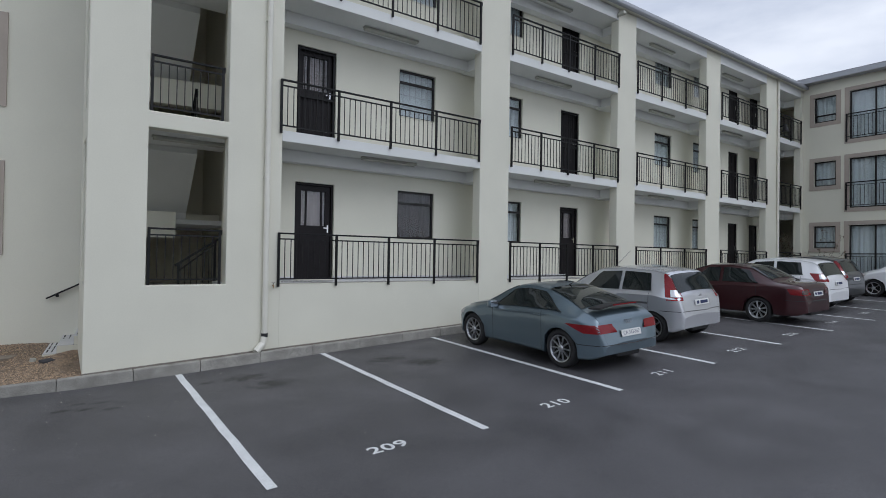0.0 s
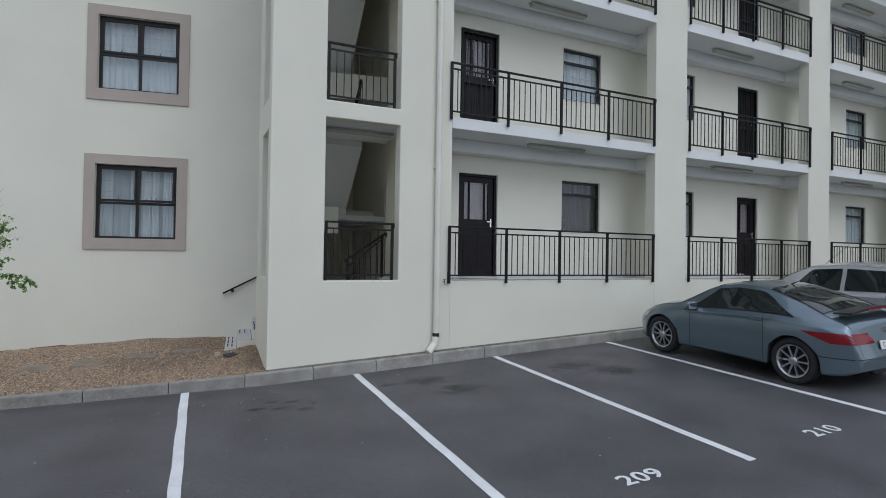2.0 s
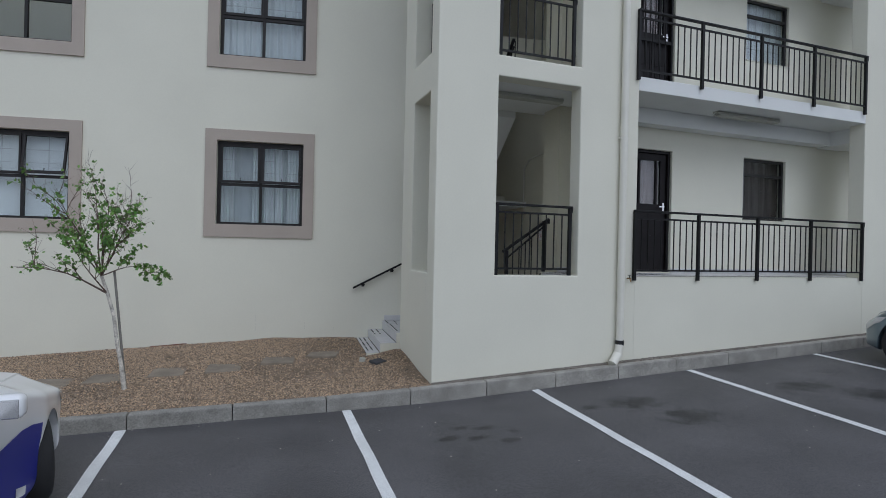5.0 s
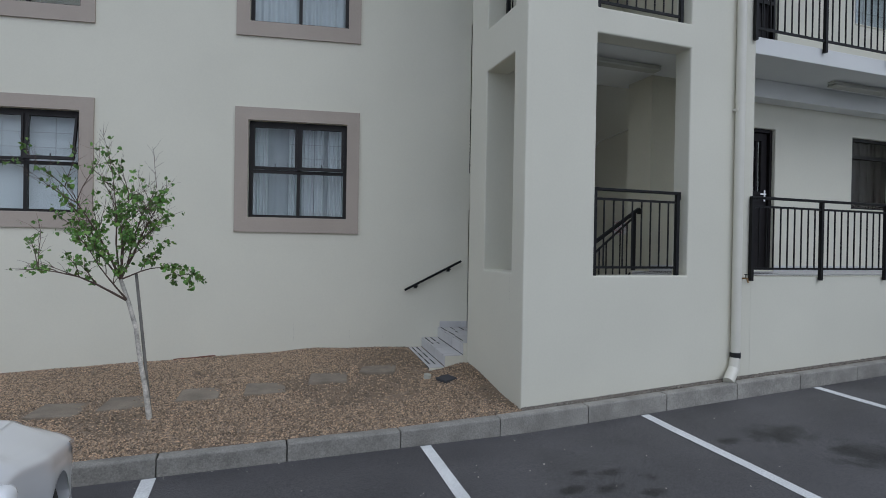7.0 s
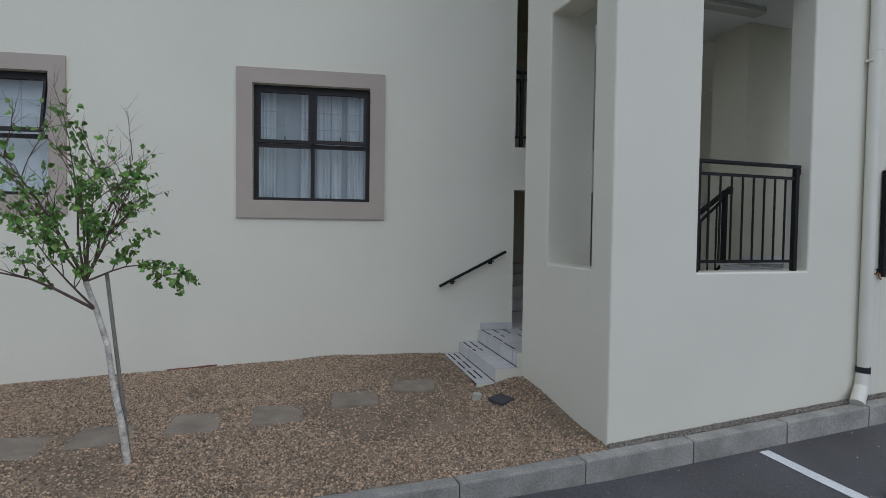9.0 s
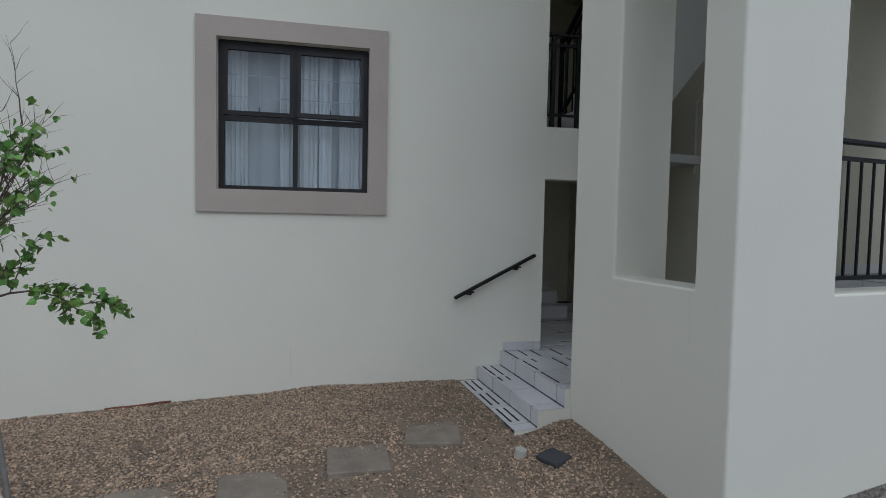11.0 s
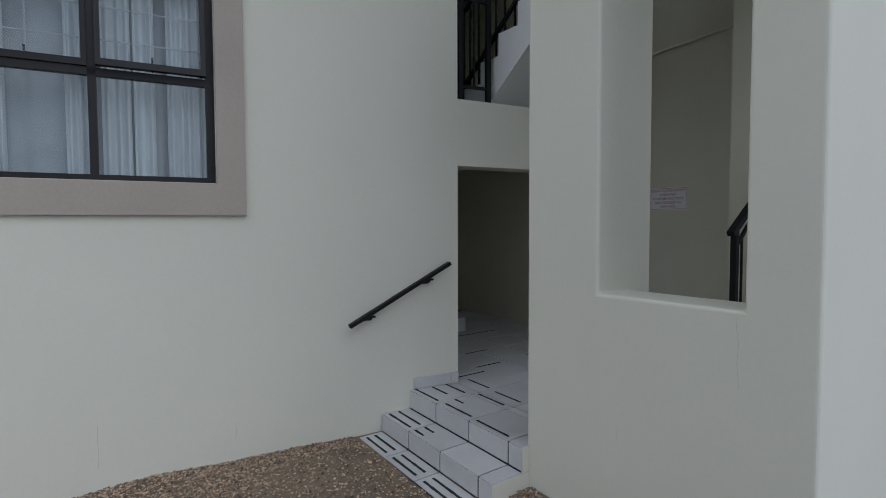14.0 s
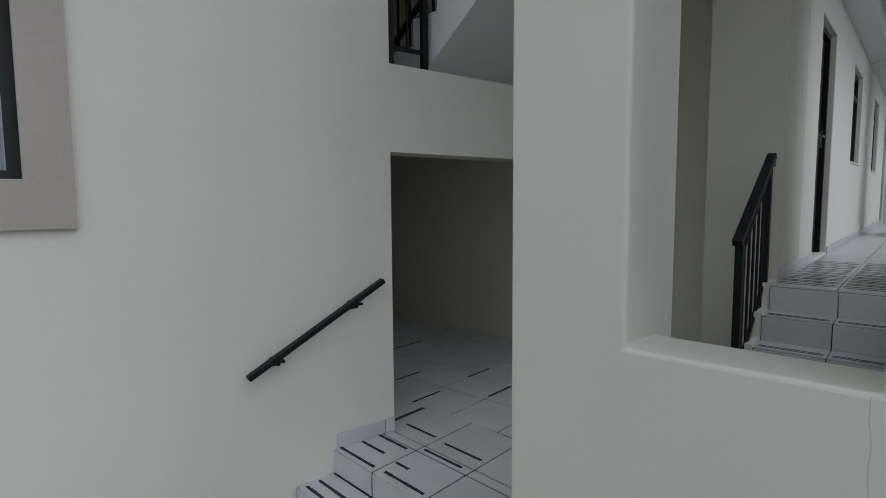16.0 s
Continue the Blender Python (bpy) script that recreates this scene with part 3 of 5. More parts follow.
def gallery_window(m, w, h, dark, label):
    g = thing("gallery_window", m, label, "window", "gallery windows", "structure")
    t = 0.045
    part("window_frame", boxes((0, w, 0.05, 0.10, 0, t), (0, w, 0.05, 0.10, h - t, h), (0, t, 0.05, 0.10, t, h - t), (w - t, w, 0.05, 0.10, t, h - t), (t, w - t, 0.05, 0.10, h * 0.72, h * 0.72 + 0.05)), ALU, g)
    pane((t, w - t, 0.072, 0.078, t, h * 0.72), g)
    pane((t, w - t, 0.072, 0.078, h * 0.72 + 0.05, h - t), g)
    part("sill", soft_box(0.0, w, -0.015, 0.05, -0.004, 0.014, 0.004), PLASTER, g)
    for i in range(1, 6):
        part("burglar_bar", boxes((w * i / 6 - 0.005, w * i / 6 + 0.005, 0.108, 0.118, 0, h)), METAL if dark else BARS, g)
    for i in range(1, 4):
        part("burglar_bar", boxes((0, w, 0.12, 0.13, h * i / 4 - 0.005, h * i / 4 + 0.005)), METAL if dark else BARS, g)
    c = part("curtain", curtain_mesh(w * 1.04, h, 6, 0.02), CURTAIN_DARK if dark else CURTAIN, g, "drawn dark curtain" if dark else "drawn white curtain")
    c.matrix_basis = pose(-w * 0.02, 0.175, 0.0)
    return g


def door(m, w, gate, glazed, label):
    """A dark panelled door in a frame; some have a barred gate in front, some a glazed upper part."""
    d = thing("door", m, label, "door", "flat doors", "structure")
    h = 2.0
    part("door_frame", boxes((0, 0.045, 0.05, 0.14, 0, h), (w - 0.045, w, 0.05, 0.14, 0, h), (0.045, w - 0.045, 0.05, 0.14, h - 0.045, h)), WOOD, d)
    a, b = 0.05, w - 0.05
    if glazed:
        leaf = boxes((a, b, 0.09, 0.13, 0.01, 1.12), (a, b, 0.09, 0.13, 1.84, h - 0.05), (a, a + 0.11, 0.09, 0.13, 1.12, 1.84), (b - 0.11, b, 0.09, 0.13, 1.12, 1.84),
                     ((a + b) / 2 - 0.17, (a + b) / 2 - 0.14, 0.09, 0.13, 1.12, 1.84), ((a + b) / 2 + 0.17, (a + b) / 2 + 0.2, 0.09, 0.13, 1.12, 1.84))
    else:
        leaf = boxes((a, b, 0.09, 0.13, 0.01, h - 0.05))
    for xa, xb in ((a + 0.09, (a + b) / 2 - 0.03), ((a + b) / 2 + 0.03, b - 0.09)):
        for za, zb in ((0.18, 0.52), (0.60, 1.02)) + (() if glazed else ((1.12, 1.50), (1.58, 1.85))):
            box(leaf, xa, xb, 0.082, 0.09, za, zb)
    part("leaf", leaf, WOOD, d, "dark brown panelled leaf")
    if glazed:
        pane((a + 0.11, b - 0.11, 0.107, 0.112, 1.12, 1.84), d)
        c = part("curtain", curtain_mesh(b - a - 0.2, 0.74, 4, 0.01), LACE, d, "faded pink lace door curtain")
        c.matrix_basis = pose(a + 0.1, 0.16, 1.11)
    part("door_handle", boxes((b - 0.075, b - 0.045, 0.065, 0.09, 0.98, 1.14), (b - 0.16, b - 0.05, 0.045, 0.06, 1.07, 1.09)), CHROME, d, "chrome lever handle")
    if gate:
        part("gate_frame", boxes((0.03, 0.06, 0.02, 0.045, 0.02, h - 0.03), (w - 0.06, w - 0.03, 0.02, 0.045, 0.02, h - 0.03), (0.06, w - 0.06, 0.02, 0.045, 0.02, 0.06),
                                 (0.06, w - 0.06, 0.02, 0.045, h - 0.07, h - 0.03), (0.06, w - 0.06, 0.02, 0.045, 0.95, 1.0)), METAL, d, "black steel security gate")
        one = linked("gate_bar", boxes((-0.006, 0.006, 0.026, 0.038, 0.06, h - 0.07)), METAL)
        for i in range(1, 7):
            part("gate_bar", one, None, d).location.x = 0.06 + (w - 0.12) * i / 7
    return d


for j, f in enumerate(FLOORS):
    for i, (a, b) in enumerate(DOORS):
        glazed = (j == 0 and i in (0, 1)) or (i == 0 and j == 1)
        gate = j > 0 and i < 2
        door(pose(a, GY, f + 0.02), b - a, gate, glazed, "dark wooden flat door behind a black security gate" if gate else ("dark wooden flat door with a glazed top" if glazed else "dark plain wooden flat door"))
    for i, (a, b) in enumerate(WINS):
        dark = j == 0 and i == 0
        gallery_window(pose(a, GY, f + 0.94), b - a, 1.1, dark, "gallery window with drawn dark curtains" if dark else "gallery window with white curtains and bars")


def end_window(m, w, h, tall):
    g = thing("end_window", m, "tall bronze sliding door with white curtains and rail" if tall else "small bronze window in a taupe panel", "window", "end block windows", "structure")
    b = 0.16
    part("surround", boxes((-b, w + b, -0.025, 0, h, h + b), (-b, w + b, -0.025, 0, -b, 0), (-b, 0, -0.025, 0, 0, h), (w, w + b, -0.025, 0, 0, h)), TAUPE, g, "taupe painted band")
    t = 0.05
    rows = [(0, w, 0.06, 0.12, 0, t), (0, w, 0.06, 0.12, h - t, h), (0, t, 0.06, 0.12, t, h - t), (w - t, w, 0.06, 0.12, t, h - t)]
    rows += [(w / 3 - 0.025, w / 3 + 0.025, 0.06, 0.12, t, h - t), (2 * w / 3 - 0.025, 2 * w / 3 + 0.025, 0.06, 0.12, t, h - t)] if tall else [(t, w - t, 0.06, 0.12, h * 0.25, h * 0.25 + 0.05)]
    part("window_frame", boxes(*rows), ALU, g)
    pane((t, w - t, 0.085, 0.092, t, h - t), g)
    c = part("curtain", curtain_mesh(w, h, 14 if tall else 5, 0.03), CURTAIN, g, "white curtain")
    c.matrix_basis = pose(0, 0.2, 0)
    if tall:
        part("rail", boxes((-0.08, w + 0.08, -0.10, -0.07, 0.98, 1.02), (-0.08, w + 0.08, -0.10, -0.07, 0.88, 0.90), (-0.08, w + 0.08, -0.10, -0.07, 0.08, 0.10),
                           (-0.10, -0.06, -0.11, -0.0, -0.1, 1.02), (w + 0.06, w + 0.10, -0.11, -0.0, -0.1, 1.02), (w / 2 - 0.02, w / 2 + 0.02, -0.105, -0.026, -0.1, 1.02)), METAL, g, "black steel rail")
        one = linked("baluster", boxes((-0.006, 0.006, -0.091, -0.079, 0.1, 0.88)), METAL)
        for x in np.arange(0.05, w, 0.12):
            part("baluster", one, None, g).location.x = x


for xa, xb, za, zb in small:
    end_window(END @ pose(xa, 0, za), xb - xa, zb - za, False)
for xa, xb, za, zb in large:
    end_window(END @ pose(xa, 0, za), xb - xa, zb - za, True)


# ---- railings ----
BALUSTER = linked("baluster", boxes((-0.0065, 0.0065, -0.0065, 0.0065, 0.09, 0.81)), METAL)
POST = linked("post", boxes((-0.02, 0.02, -0.02, 0.02, -0.06, 0.90)), METAL)


def railing(m, posts, label, group="gallery railings", ends=True):
    r = thing("railing", m, label, "railing", group)
    a, b = posts[0], posts[-1]
    part("top_rail", soft_box(a - 0.02, b + 0.035, -0.024, 0.024, 0.90, 0.93, 0.005), METAL, r)
    part("middle_rail", boxes((a, b, -0.011, 0.011, 0.80, 0.825)), METAL, r)
    part("bottom_rail", boxes((a, b, -0.011, 0.011, 0.07, 0.095)), METAL, r)
    if ends:
        part("end_bracket", boxes((b + 0.012, b + 0.034, -0.02, 0.02, 0.845, 0.90)), METAL, r)
    for x in posts:
        part("post", POST, None, r).location.x = x
    for p, q in zip(posts, posts[1:]):
        n = max(2, round((q - p) / 0.118))
        for i in range(1, n):
            part("baluster", BALUSTER, None, r).location.x = p + (q - p) * i / n
    return r


BAYS = ((2.955, 4.09, 5.26, 6.41, 7.63), (8.66, 9.68, 10.7, 11.76, 12.83), (13.74, 15.0, 16.35, 17.68), (18.66, 19.8, 20.95, 22.1), (23.15, 24.2, 25.18))
for f in FLOORS:
    for posts in BAYS:
        railing(pose(0, -0.03, f), posts, "black steel balustrade along the open gallery")
for f in FLOORS:
    railing(pose(0, 0.07, f + 0.005), (0.865, 1.955), "black steel balustrade in the stair tower opening", "stair railings")
    if f > 2:
        railing(pose(0.25, 0, f + 0.005, 0, 0, 90), (0.30, 0.97), "short black steel balustrade in the side opening", "stair railings", False)


# ---- pipes and lamps ----
dp = thing("downpipe", pose(2.715, -0.055, 0), "cream plastic downpipe down the stair tower", "downpipe")
bm = bmesh.new()
tube(bm, (0, 0, 0.30), (0, 0, 8.95), 0.05, n=16)
part("pipe", bm, PIPE, dp)
for z in (3.28, 6.1):
    bm = bmesh.new()
    tube(bm, (0, 0, z - 0.045), (0, 0, z + 0.045), 0.0535, n=16)
    part("collar", bm, PIPE, dp)
    part("bracket", boxes((-0.062, 0.062, -0.02, 0.05, z - 0.14, z - 0.115)), PIPE, dp)
bm = bmesh.new()
tube(bm, (0, 0, 0.31), (-0.03, -0.01, 0.17), 0.058, n=16)
tube(bm, (-0.02, -0.005, 0.19), (-0.17, -0.07, 0.06), 0.06, n=16)
part("shoe", bm, PIPE, dp, "angled outlet shoe")
bm = bmesh.new()
tube(bm, (0, -0.0, 0.30), (0, 0, 0.37), 0.058, n=16)
part("collar", bm, TRIM, dp, "dark joint")
dp2 = thing("downpipe", pose(23.0, -0.055, 0), "cream plastic downpipe on the far pillar", "downpipe")
bm = bmesh.new()
tube(bm, (0, 0, 0.7), (0, 0, 9.0), 0.05, n=12)
tube(bm, (0, 0, 8.95), (-0.05, -0.06, 9.12), 0.06, n=12)
part("pipe", bm, PIPE, dp2)


def strip_light(m, length):
    s = thing("ceiling_light", m, "pale surface-mounted strip light under the slab", "light fitting", "strip lights")
    part("housing", soft_box(-length / 2, length / 2, -0.05, 0.05, -0.035, 0, 0.006), FIXTURE, s)
    part("diffuser", soft_box(-length / 2 + 0.02, length / 2 - 0.02, -0.07, 0.07, -0.07, -0.036, 0.012), FIXTURE, s, "yellowed plastic diffuser")


for s in SOFFITS:
    for x in (5.5, 10.6, 15.7, 20.3):
        strip_light(pose(x, 0.42, s - 0.002), 1.35)
for s in (3.79, 6.56, 8.8):
    strip_light(pose(1.55, 0.64, s - 0.002), 1.2)


# ---- entrance steps, passage and stairs ----
def skewed(bm):
    """Steps lie a little askew, square to the angled wall."""
    for v in bm.verts:
        v.co.x += 0.085 * (v.co.y - 2.77)
    return bm


EDGE = ((-0.385, 0.05), (-0.185, 0.185), (0.055, 0.33))
shell("steps", skewed(boxes((EDGE[0][0] + 0.012, 0.3, 1.47, 2.86, -0.3, 0.042), (EDGE[1][0] + 0.012, 0.3, 1.47, 2.86, 0.042, 0.176), (EDGE[2][0] + 0.012, 0.4, 1.468, 2.86, 0.176, 0.321))),
      GROUT, "dark bedding of the tiled entrance steps", "steps")
shell("step_cheek", skewed(boxes((EDGE[0][0] + 0.004, 0.36, 1.452, 1.469, -0.3, 0.041), (EDGE[1][0] + 0.004, 0.36, 1.452, 1.469, 0.042, 0.176), (EDGE[2][0] + 0.004, 0.3, 1.4525, 1.4665, 0.18, 0.326))), PLASTER, "rendered end of the entrance steps", "steps")
bm = bmesh.new()
for a, b, c, d, z in ((0.06, 2.86, 0.24, 5.7, 0.318), (0.06, 0.88, 0.24, 0.93, 0.319)):
    box(bm, a, b, c, d, z - 0.3, z)
shell("floor_landing", bm, GROUT, "dark grout bed of the tiled landing floor", "floor")
tiles = thing("floor_tiles", pose(0, 0, 0), "pale grey glazed floor tiles with dark joints", "floor", "", "structure")


def tile(x0, x1, y0, y1, z, skew=False, g=0.006):
    bm = soft_box(x0 + g, x1 - g, y0 + g, y1 - g, z - 0.008, z, 0.0015)
    part("tile", skewed(bm) if skew else bm, TILE, tiles)


def riser(x, y0, y1, z0, z1, skew=True, g=0.006):
    bm = soft_box(x, x + 0.009, y0 + g, y1 - g, z0 + g, z1 - 0.009, 0.0015)
    part("riser_tile", skewed(bm) if skew else bm, TILE, tiles)


def antislip(p, q, z, skew=True):
    bm = bmesh.new()
    n = 9
    p, q = Vector((*p, 0)), Vector((*q, 0))
    side = (q - p).normalized().cross(Vector((0, 0, 1)))
    rows = []
    for i in range(n + 1):
        c = p.lerp(q, i / n)
        w = 0.0105 * (1 + 0.3 * noise.noise(c * 40))
        rows.append((bm.verts.new((*(c + side * w).xy, z + 0.0015)), bm.verts.new((*(c - side * w).xy, z + 0.0015))))
    for a, b in zip(rows, rows[1:]):
        bm.faces.new((a[0], a[1], b[1], b[0]))
    part("antislip_strip", skewed(bm) if skew else bm, STRIP, tiles, "worn black grit strip")


YS = (1.45, 1.58, 1.985, 2.39, 2.80)
for k in range(4):
    tile(EDGE[0][0], EDGE[1][0], YS[k], YS[k + 1], 0.05, True)
    riser(EDGE[1][0], YS[k], YS[k + 1], 0.05, 0.185)
    tile(EDGE[1][0], EDGE[2][0], YS[k], YS[k + 1], 0.185, True)
    riser(EDGE[2][0], YS[k], YS[k + 1], 0.185, 0.33)
    if k:
        for x in (EDGE[0][0] + 0.05, EDGE[0][0] + 0.12):
            antislip((x, YS[k] + 0.05), (x, YS[k + 1] - 0.04), 0.05)
for x in (EDGE[1][0] + 0.045, EDGE[1][0] + 0.13):
    antislip((x, 2.43), (x, 2.76), 0.185)
    antislip((x, 2.25), (x, 2.37), 0.185)
for x0, x1 in ((EDGE[2][0], 0.40), (0.40, 0.475), (0.475, 0.93)):
    for y0, y1 in zip(YS, YS[1:]):
        tile(x0, x1, y0, y1, 0.33, True)
antislip((0.10, 2.42), (0.10, 2.76), 0.33), antislip((0.24, 2.5), (0.24, 2.72), 0.33)
antislip((0.11, 2.02), (0.11, 2.34), 0.33), antislip((0.22, 2.26), (0.22, 2.37), 0.33)
antislip((0.10, 1.62), (0.10, 1.95), 0.33), antislip((0.37, 2.44), (0.37, 2.75), 0.33)
antislip((0.44, 2.05), (0.44, 2.36), 0.33), antislip((0.60, 2.42), (0.60, 2.7), 0.33), antislip((0.58, 2.02), (0.58, 2.32), 0.33)
# inside, square to the tower
for i in range(5):
    x0 = 0.885 + 0.41 * i
    for j in range(12):
        y0 = 0.95 + 0.41 * j
        if x0 + 0.41 < 2.95 and y0 < 5.4 and not (y0 + 0.41 < 1.45):
            tile(x0, x0 + 0.41, y0, y0 + 0.41, 0.3275)
for j in range(7):
    y0 = 2.84 + 0.41 * j
    tile(0.52, 0.926, y0, y0 + 0.41, 0.3265)
    tile(0.46, 0.516, y0, y0 + 0.41, 0.3265)
for x, y0, y1 in ((1.05, 2.95, 3.25), (1.3, 3.4, 3.7), (1.5, 2.6, 2.9), (1.75, 3.0, 3.3)):
    antislip((x - 0.15, y0), (x + 0.15, y0), 0.3265, False)
antislip((0.6, 4.1), (2.2, 4.1), 0.3265, False), antislip((0.6, 4.45), (2.0, 4.45), 0.3265, False)
# skirting by the steps
sk = thing("skirting", WALL @ pose(0, 0, 0), "pale tile skirting along the landing wall", "skirting", "", "structure")
part("skirting_tile", soft_box(-0.41, -0.075, -0.012, -0.001, 0.331, 0.42, 0.003), TILE, sk)
part("skirting_tile", soft_box(-0.07, -0.001, -0.012, -0.001, 0.331, 0.42, 0.003), TILE, sk)

# short flight from the landing up to the ground gallery
gs = thing("gallery_steps", pose(0, 0, 0), "grey tiled steps rising to the ground gallery", "stairs", "", "structure")
for k in range(6):
    x = 2.05 - 0.2 * k
    z = 1.25 - 0.154 * k
    part("step_base", boxes((x - 0.192, x + 0.0, 0.25, 0.945, 0.1, z - 0.164)), GROUT, gs) if k < 5 else None
    part("step_end", boxes((x - 0.004, x + 0.2, 0.932, 0.972, z - 0.3, z + 0.012)), PLASTER, gs, "plastered stringer")
    for y0, y1 in ((0.25, 0.58), (0.58, 0.93)):
        part("riser_tile", soft_box(x - 0.009, x, y0 + 0.003, y1 - 0.003, z - 0.154, z - 0.01, 0.002), TILE, gs)
        if k:
            part("tread_tile", soft_box(x + 0.003, x + 0.197, y0 + 0.003, y1 - 0.003, z - 0.01, z, 0.002), TILE, gs)
        for d in (0.03, 0.06):
            part("antislip_strip", boxes((x + d, x + d + 0.011, y0 + 0.02, y1 - 0.02, z + 0.0005, z + 0.002)), STRIP, gs)
for i in range(22):
    for y0, y1 in ((0.25, 0.59), (0.59, 0.93)):
        x = 2.16 + 0.075 * i + 0.012 * math.sin(3.7 * i)
        part("antislip_strip", boxes((x, x + 0.010, y0 + 0.02, y1 - 0.02, 1.2535, 1.256)), STRIP, gs)
gf = thing("gallery_floor", pose(0, 0, 0), "grey tiled floor of the ground gallery", "floor", "", "structure")
GT = linked("tile", soft_box(0.003, 0.327, 0.003, 0.337, -0.008, 0.0045, 0.002), TILE)
for i in range(70):
    for j in range(2):
        if 2.05 + 0.33 * i < 25:
            part("tile", GT, None, gf).location = (2.05 + 0.33 * i, 0.25 + 0.34 * j, 1.25)
gsk = thing("skirting", pose(0, 0, 0), "grey tile skirting along the gallery wall", "skirting", "", "structure")
for x in np.arange(2.3, 3.58, 0.33):
    part("skirting_tile", soft_box(x + 0.002, min(x + 0.328, 3.6), 0.918, 0.929, 1.255, 1.335, 0.003), TILE, gsk)
for x in np.arange(4.46, 11.4, 0.33):
    part("skirting_tile", soft_box(x + 0.002, x + 0.328, 0.918, 0.929, 1.255, 1.335, 0.003), TILE, gsk)

# sloping balustrade beside the short flight
sr = thing("stair_railing", pose(0, 0.975, 0), "black steel sloping balustrade beside the tiled steps", "railing")
A, B = Vector((1.44, 0, 1.57)), Vector((2.12, 0, 2.06))
for name, lift, size in (("handrail", 0.0, (0.05, 0.035)), ("middle_rail", -0.11, (0.02, 0.022)), ("bottom_rail", -0.80, (0.02, 0.022))):
    bm = bmesh.new()
    bar(bm, A + Vector((-0.03 if lift == 0 else 0.04, 0, lift - (0.02 if lift == 0 else 0))), B + Vector((0.05 if lift == 0 else -0.03, 0, lift)), *size)
    part(name, bm, METAL, sr)
part("end_bracket", boxes((2.15, 2.18, -0.02, 0.02, 1.99, 2.06)), METAL, sr)
for x, zt in ((1.47, 1.57), (2.09, 2.03)):
    part("post", boxes((x - 0.02, x + 0.02, -0.02, 0.02, zt - 0.98, zt)), METAL, sr)
for i in range(1, 6):
    x = 1.47 + 0.62 * i / 6
    z = 1.46 + 0.72 * (x - 1.44)
    part("baluster", boxes((x - 0.0065, x + 0.0065, -0.0065, 0.0065, z - 0.70, z)), METAL, sr)

# flights from the half landings up towards the front
for dz, n in ((0.0, 7), (2.745, 7)):
    uf = thing("stair_flight", pose(0, 0, dz), "painted concrete stair flight with dark treads and balusters", "stairs", "", "structure")
    bm = bmesh.new()
    prof = [(3.9, 2.69), (3.255, 2.69)]
    for k in range(n):
        y = 3.255 - 0.2445 * k
        prof += [(y, 2.69 + 0.188 * (k + 1)), (y - 0.2445, 2.69 + 0.188 * (k + 1))]
    prof += [(1.556, 3.80), (1.556, 3.69), (2.95, 2.635), (3.0, 2.51), (3.9, 2.51)]
    fa, fb = ([bm.verts.new((x + 0.06 * (y - 1.5), y, z)) for y, z in prof] for x in (0.92, 1.86))
    bm.faces.new(fa[::-1]), bm.faces.new(fb)
    for i in range(len(prof)):
        bm.faces.new((fa[(i + 1) % len(prof)], fb[(i + 1) % len(prof)], fb[i], fa[i]))
    part("flight", bm, CEILING, uf)
    for k in range(n):
        y, z = 3.255 - 0.2445 * k, 2.69 + 0.188 * (k + 1)
        x = 0.92 + 0.06 * (y - 1.5)
        part("tread", boxes((x + 0.005, x + 0.93, y - 0.24, y + 0.015, z, z + 0.012)), STRIP, uf, "dark tread")
        part("riser", boxes((x + 0.004, x + 0.93, y + 0.001, y + 0.008, z - 0.185, z - 0.002)), STRIP, uf, "dark riser")
        for xx in (x + 0.02, x + 0.92):
            for d in (0.06, 0.18):
                part("baluster", boxes((xx - 0.007, xx + 0.007, y - d - 0.007, y - d + 0.007, z + 0.012, z + 0.80 + 0.77 * d)), METAL, uf)
    for side in (0.04, 0.94):
        bm = bmesh.new()
        for lift, w in ((0.92, 0.045), (0.80, 0.02), (0.12, 0.03)):
            bar(bm, (0.92 + side - 0.02 + 0.10, 3.26, 2.80 + lift), (0.92 + side - 0.02, 1.62, 4.06 + lift), w, 0.03)
        part("handrail", bm, METAL, uf)
    part("newel", boxes((1.01, 1.05, 3.27, 3.31, 2.69, 3.75)), METAL, uf)
lr = railing(WALL @ pose(0, 0.20, 2.70), (0.03, 0.14, 0.42), "black steel guard rail at the stair landing", "stair railings", False)
shell("half_landing", boxes((0.455, 2.86, 3.91, 5.69, 2.505, 2.685), (0.455, 2.86, 3.91, 5.69, 5.25, 5.43)), INNER_SHADED, "painted concrete half landings with some shade in their colour", "slab")
lf = thing("lower_flight", pose(0, 0, 0), "pale tiled steps deep in the passage", "stairs", "", "structure")
for k in range(6):
    part("step", soft_box(1.0, 1.9 - 0.0, 4.55 + 0.27 * k - 0.27, 5.69, 0.327 + 0.17 * k, 0.497 + 0.17 * k, 0.004), TILE, lf) if k < 4 else None

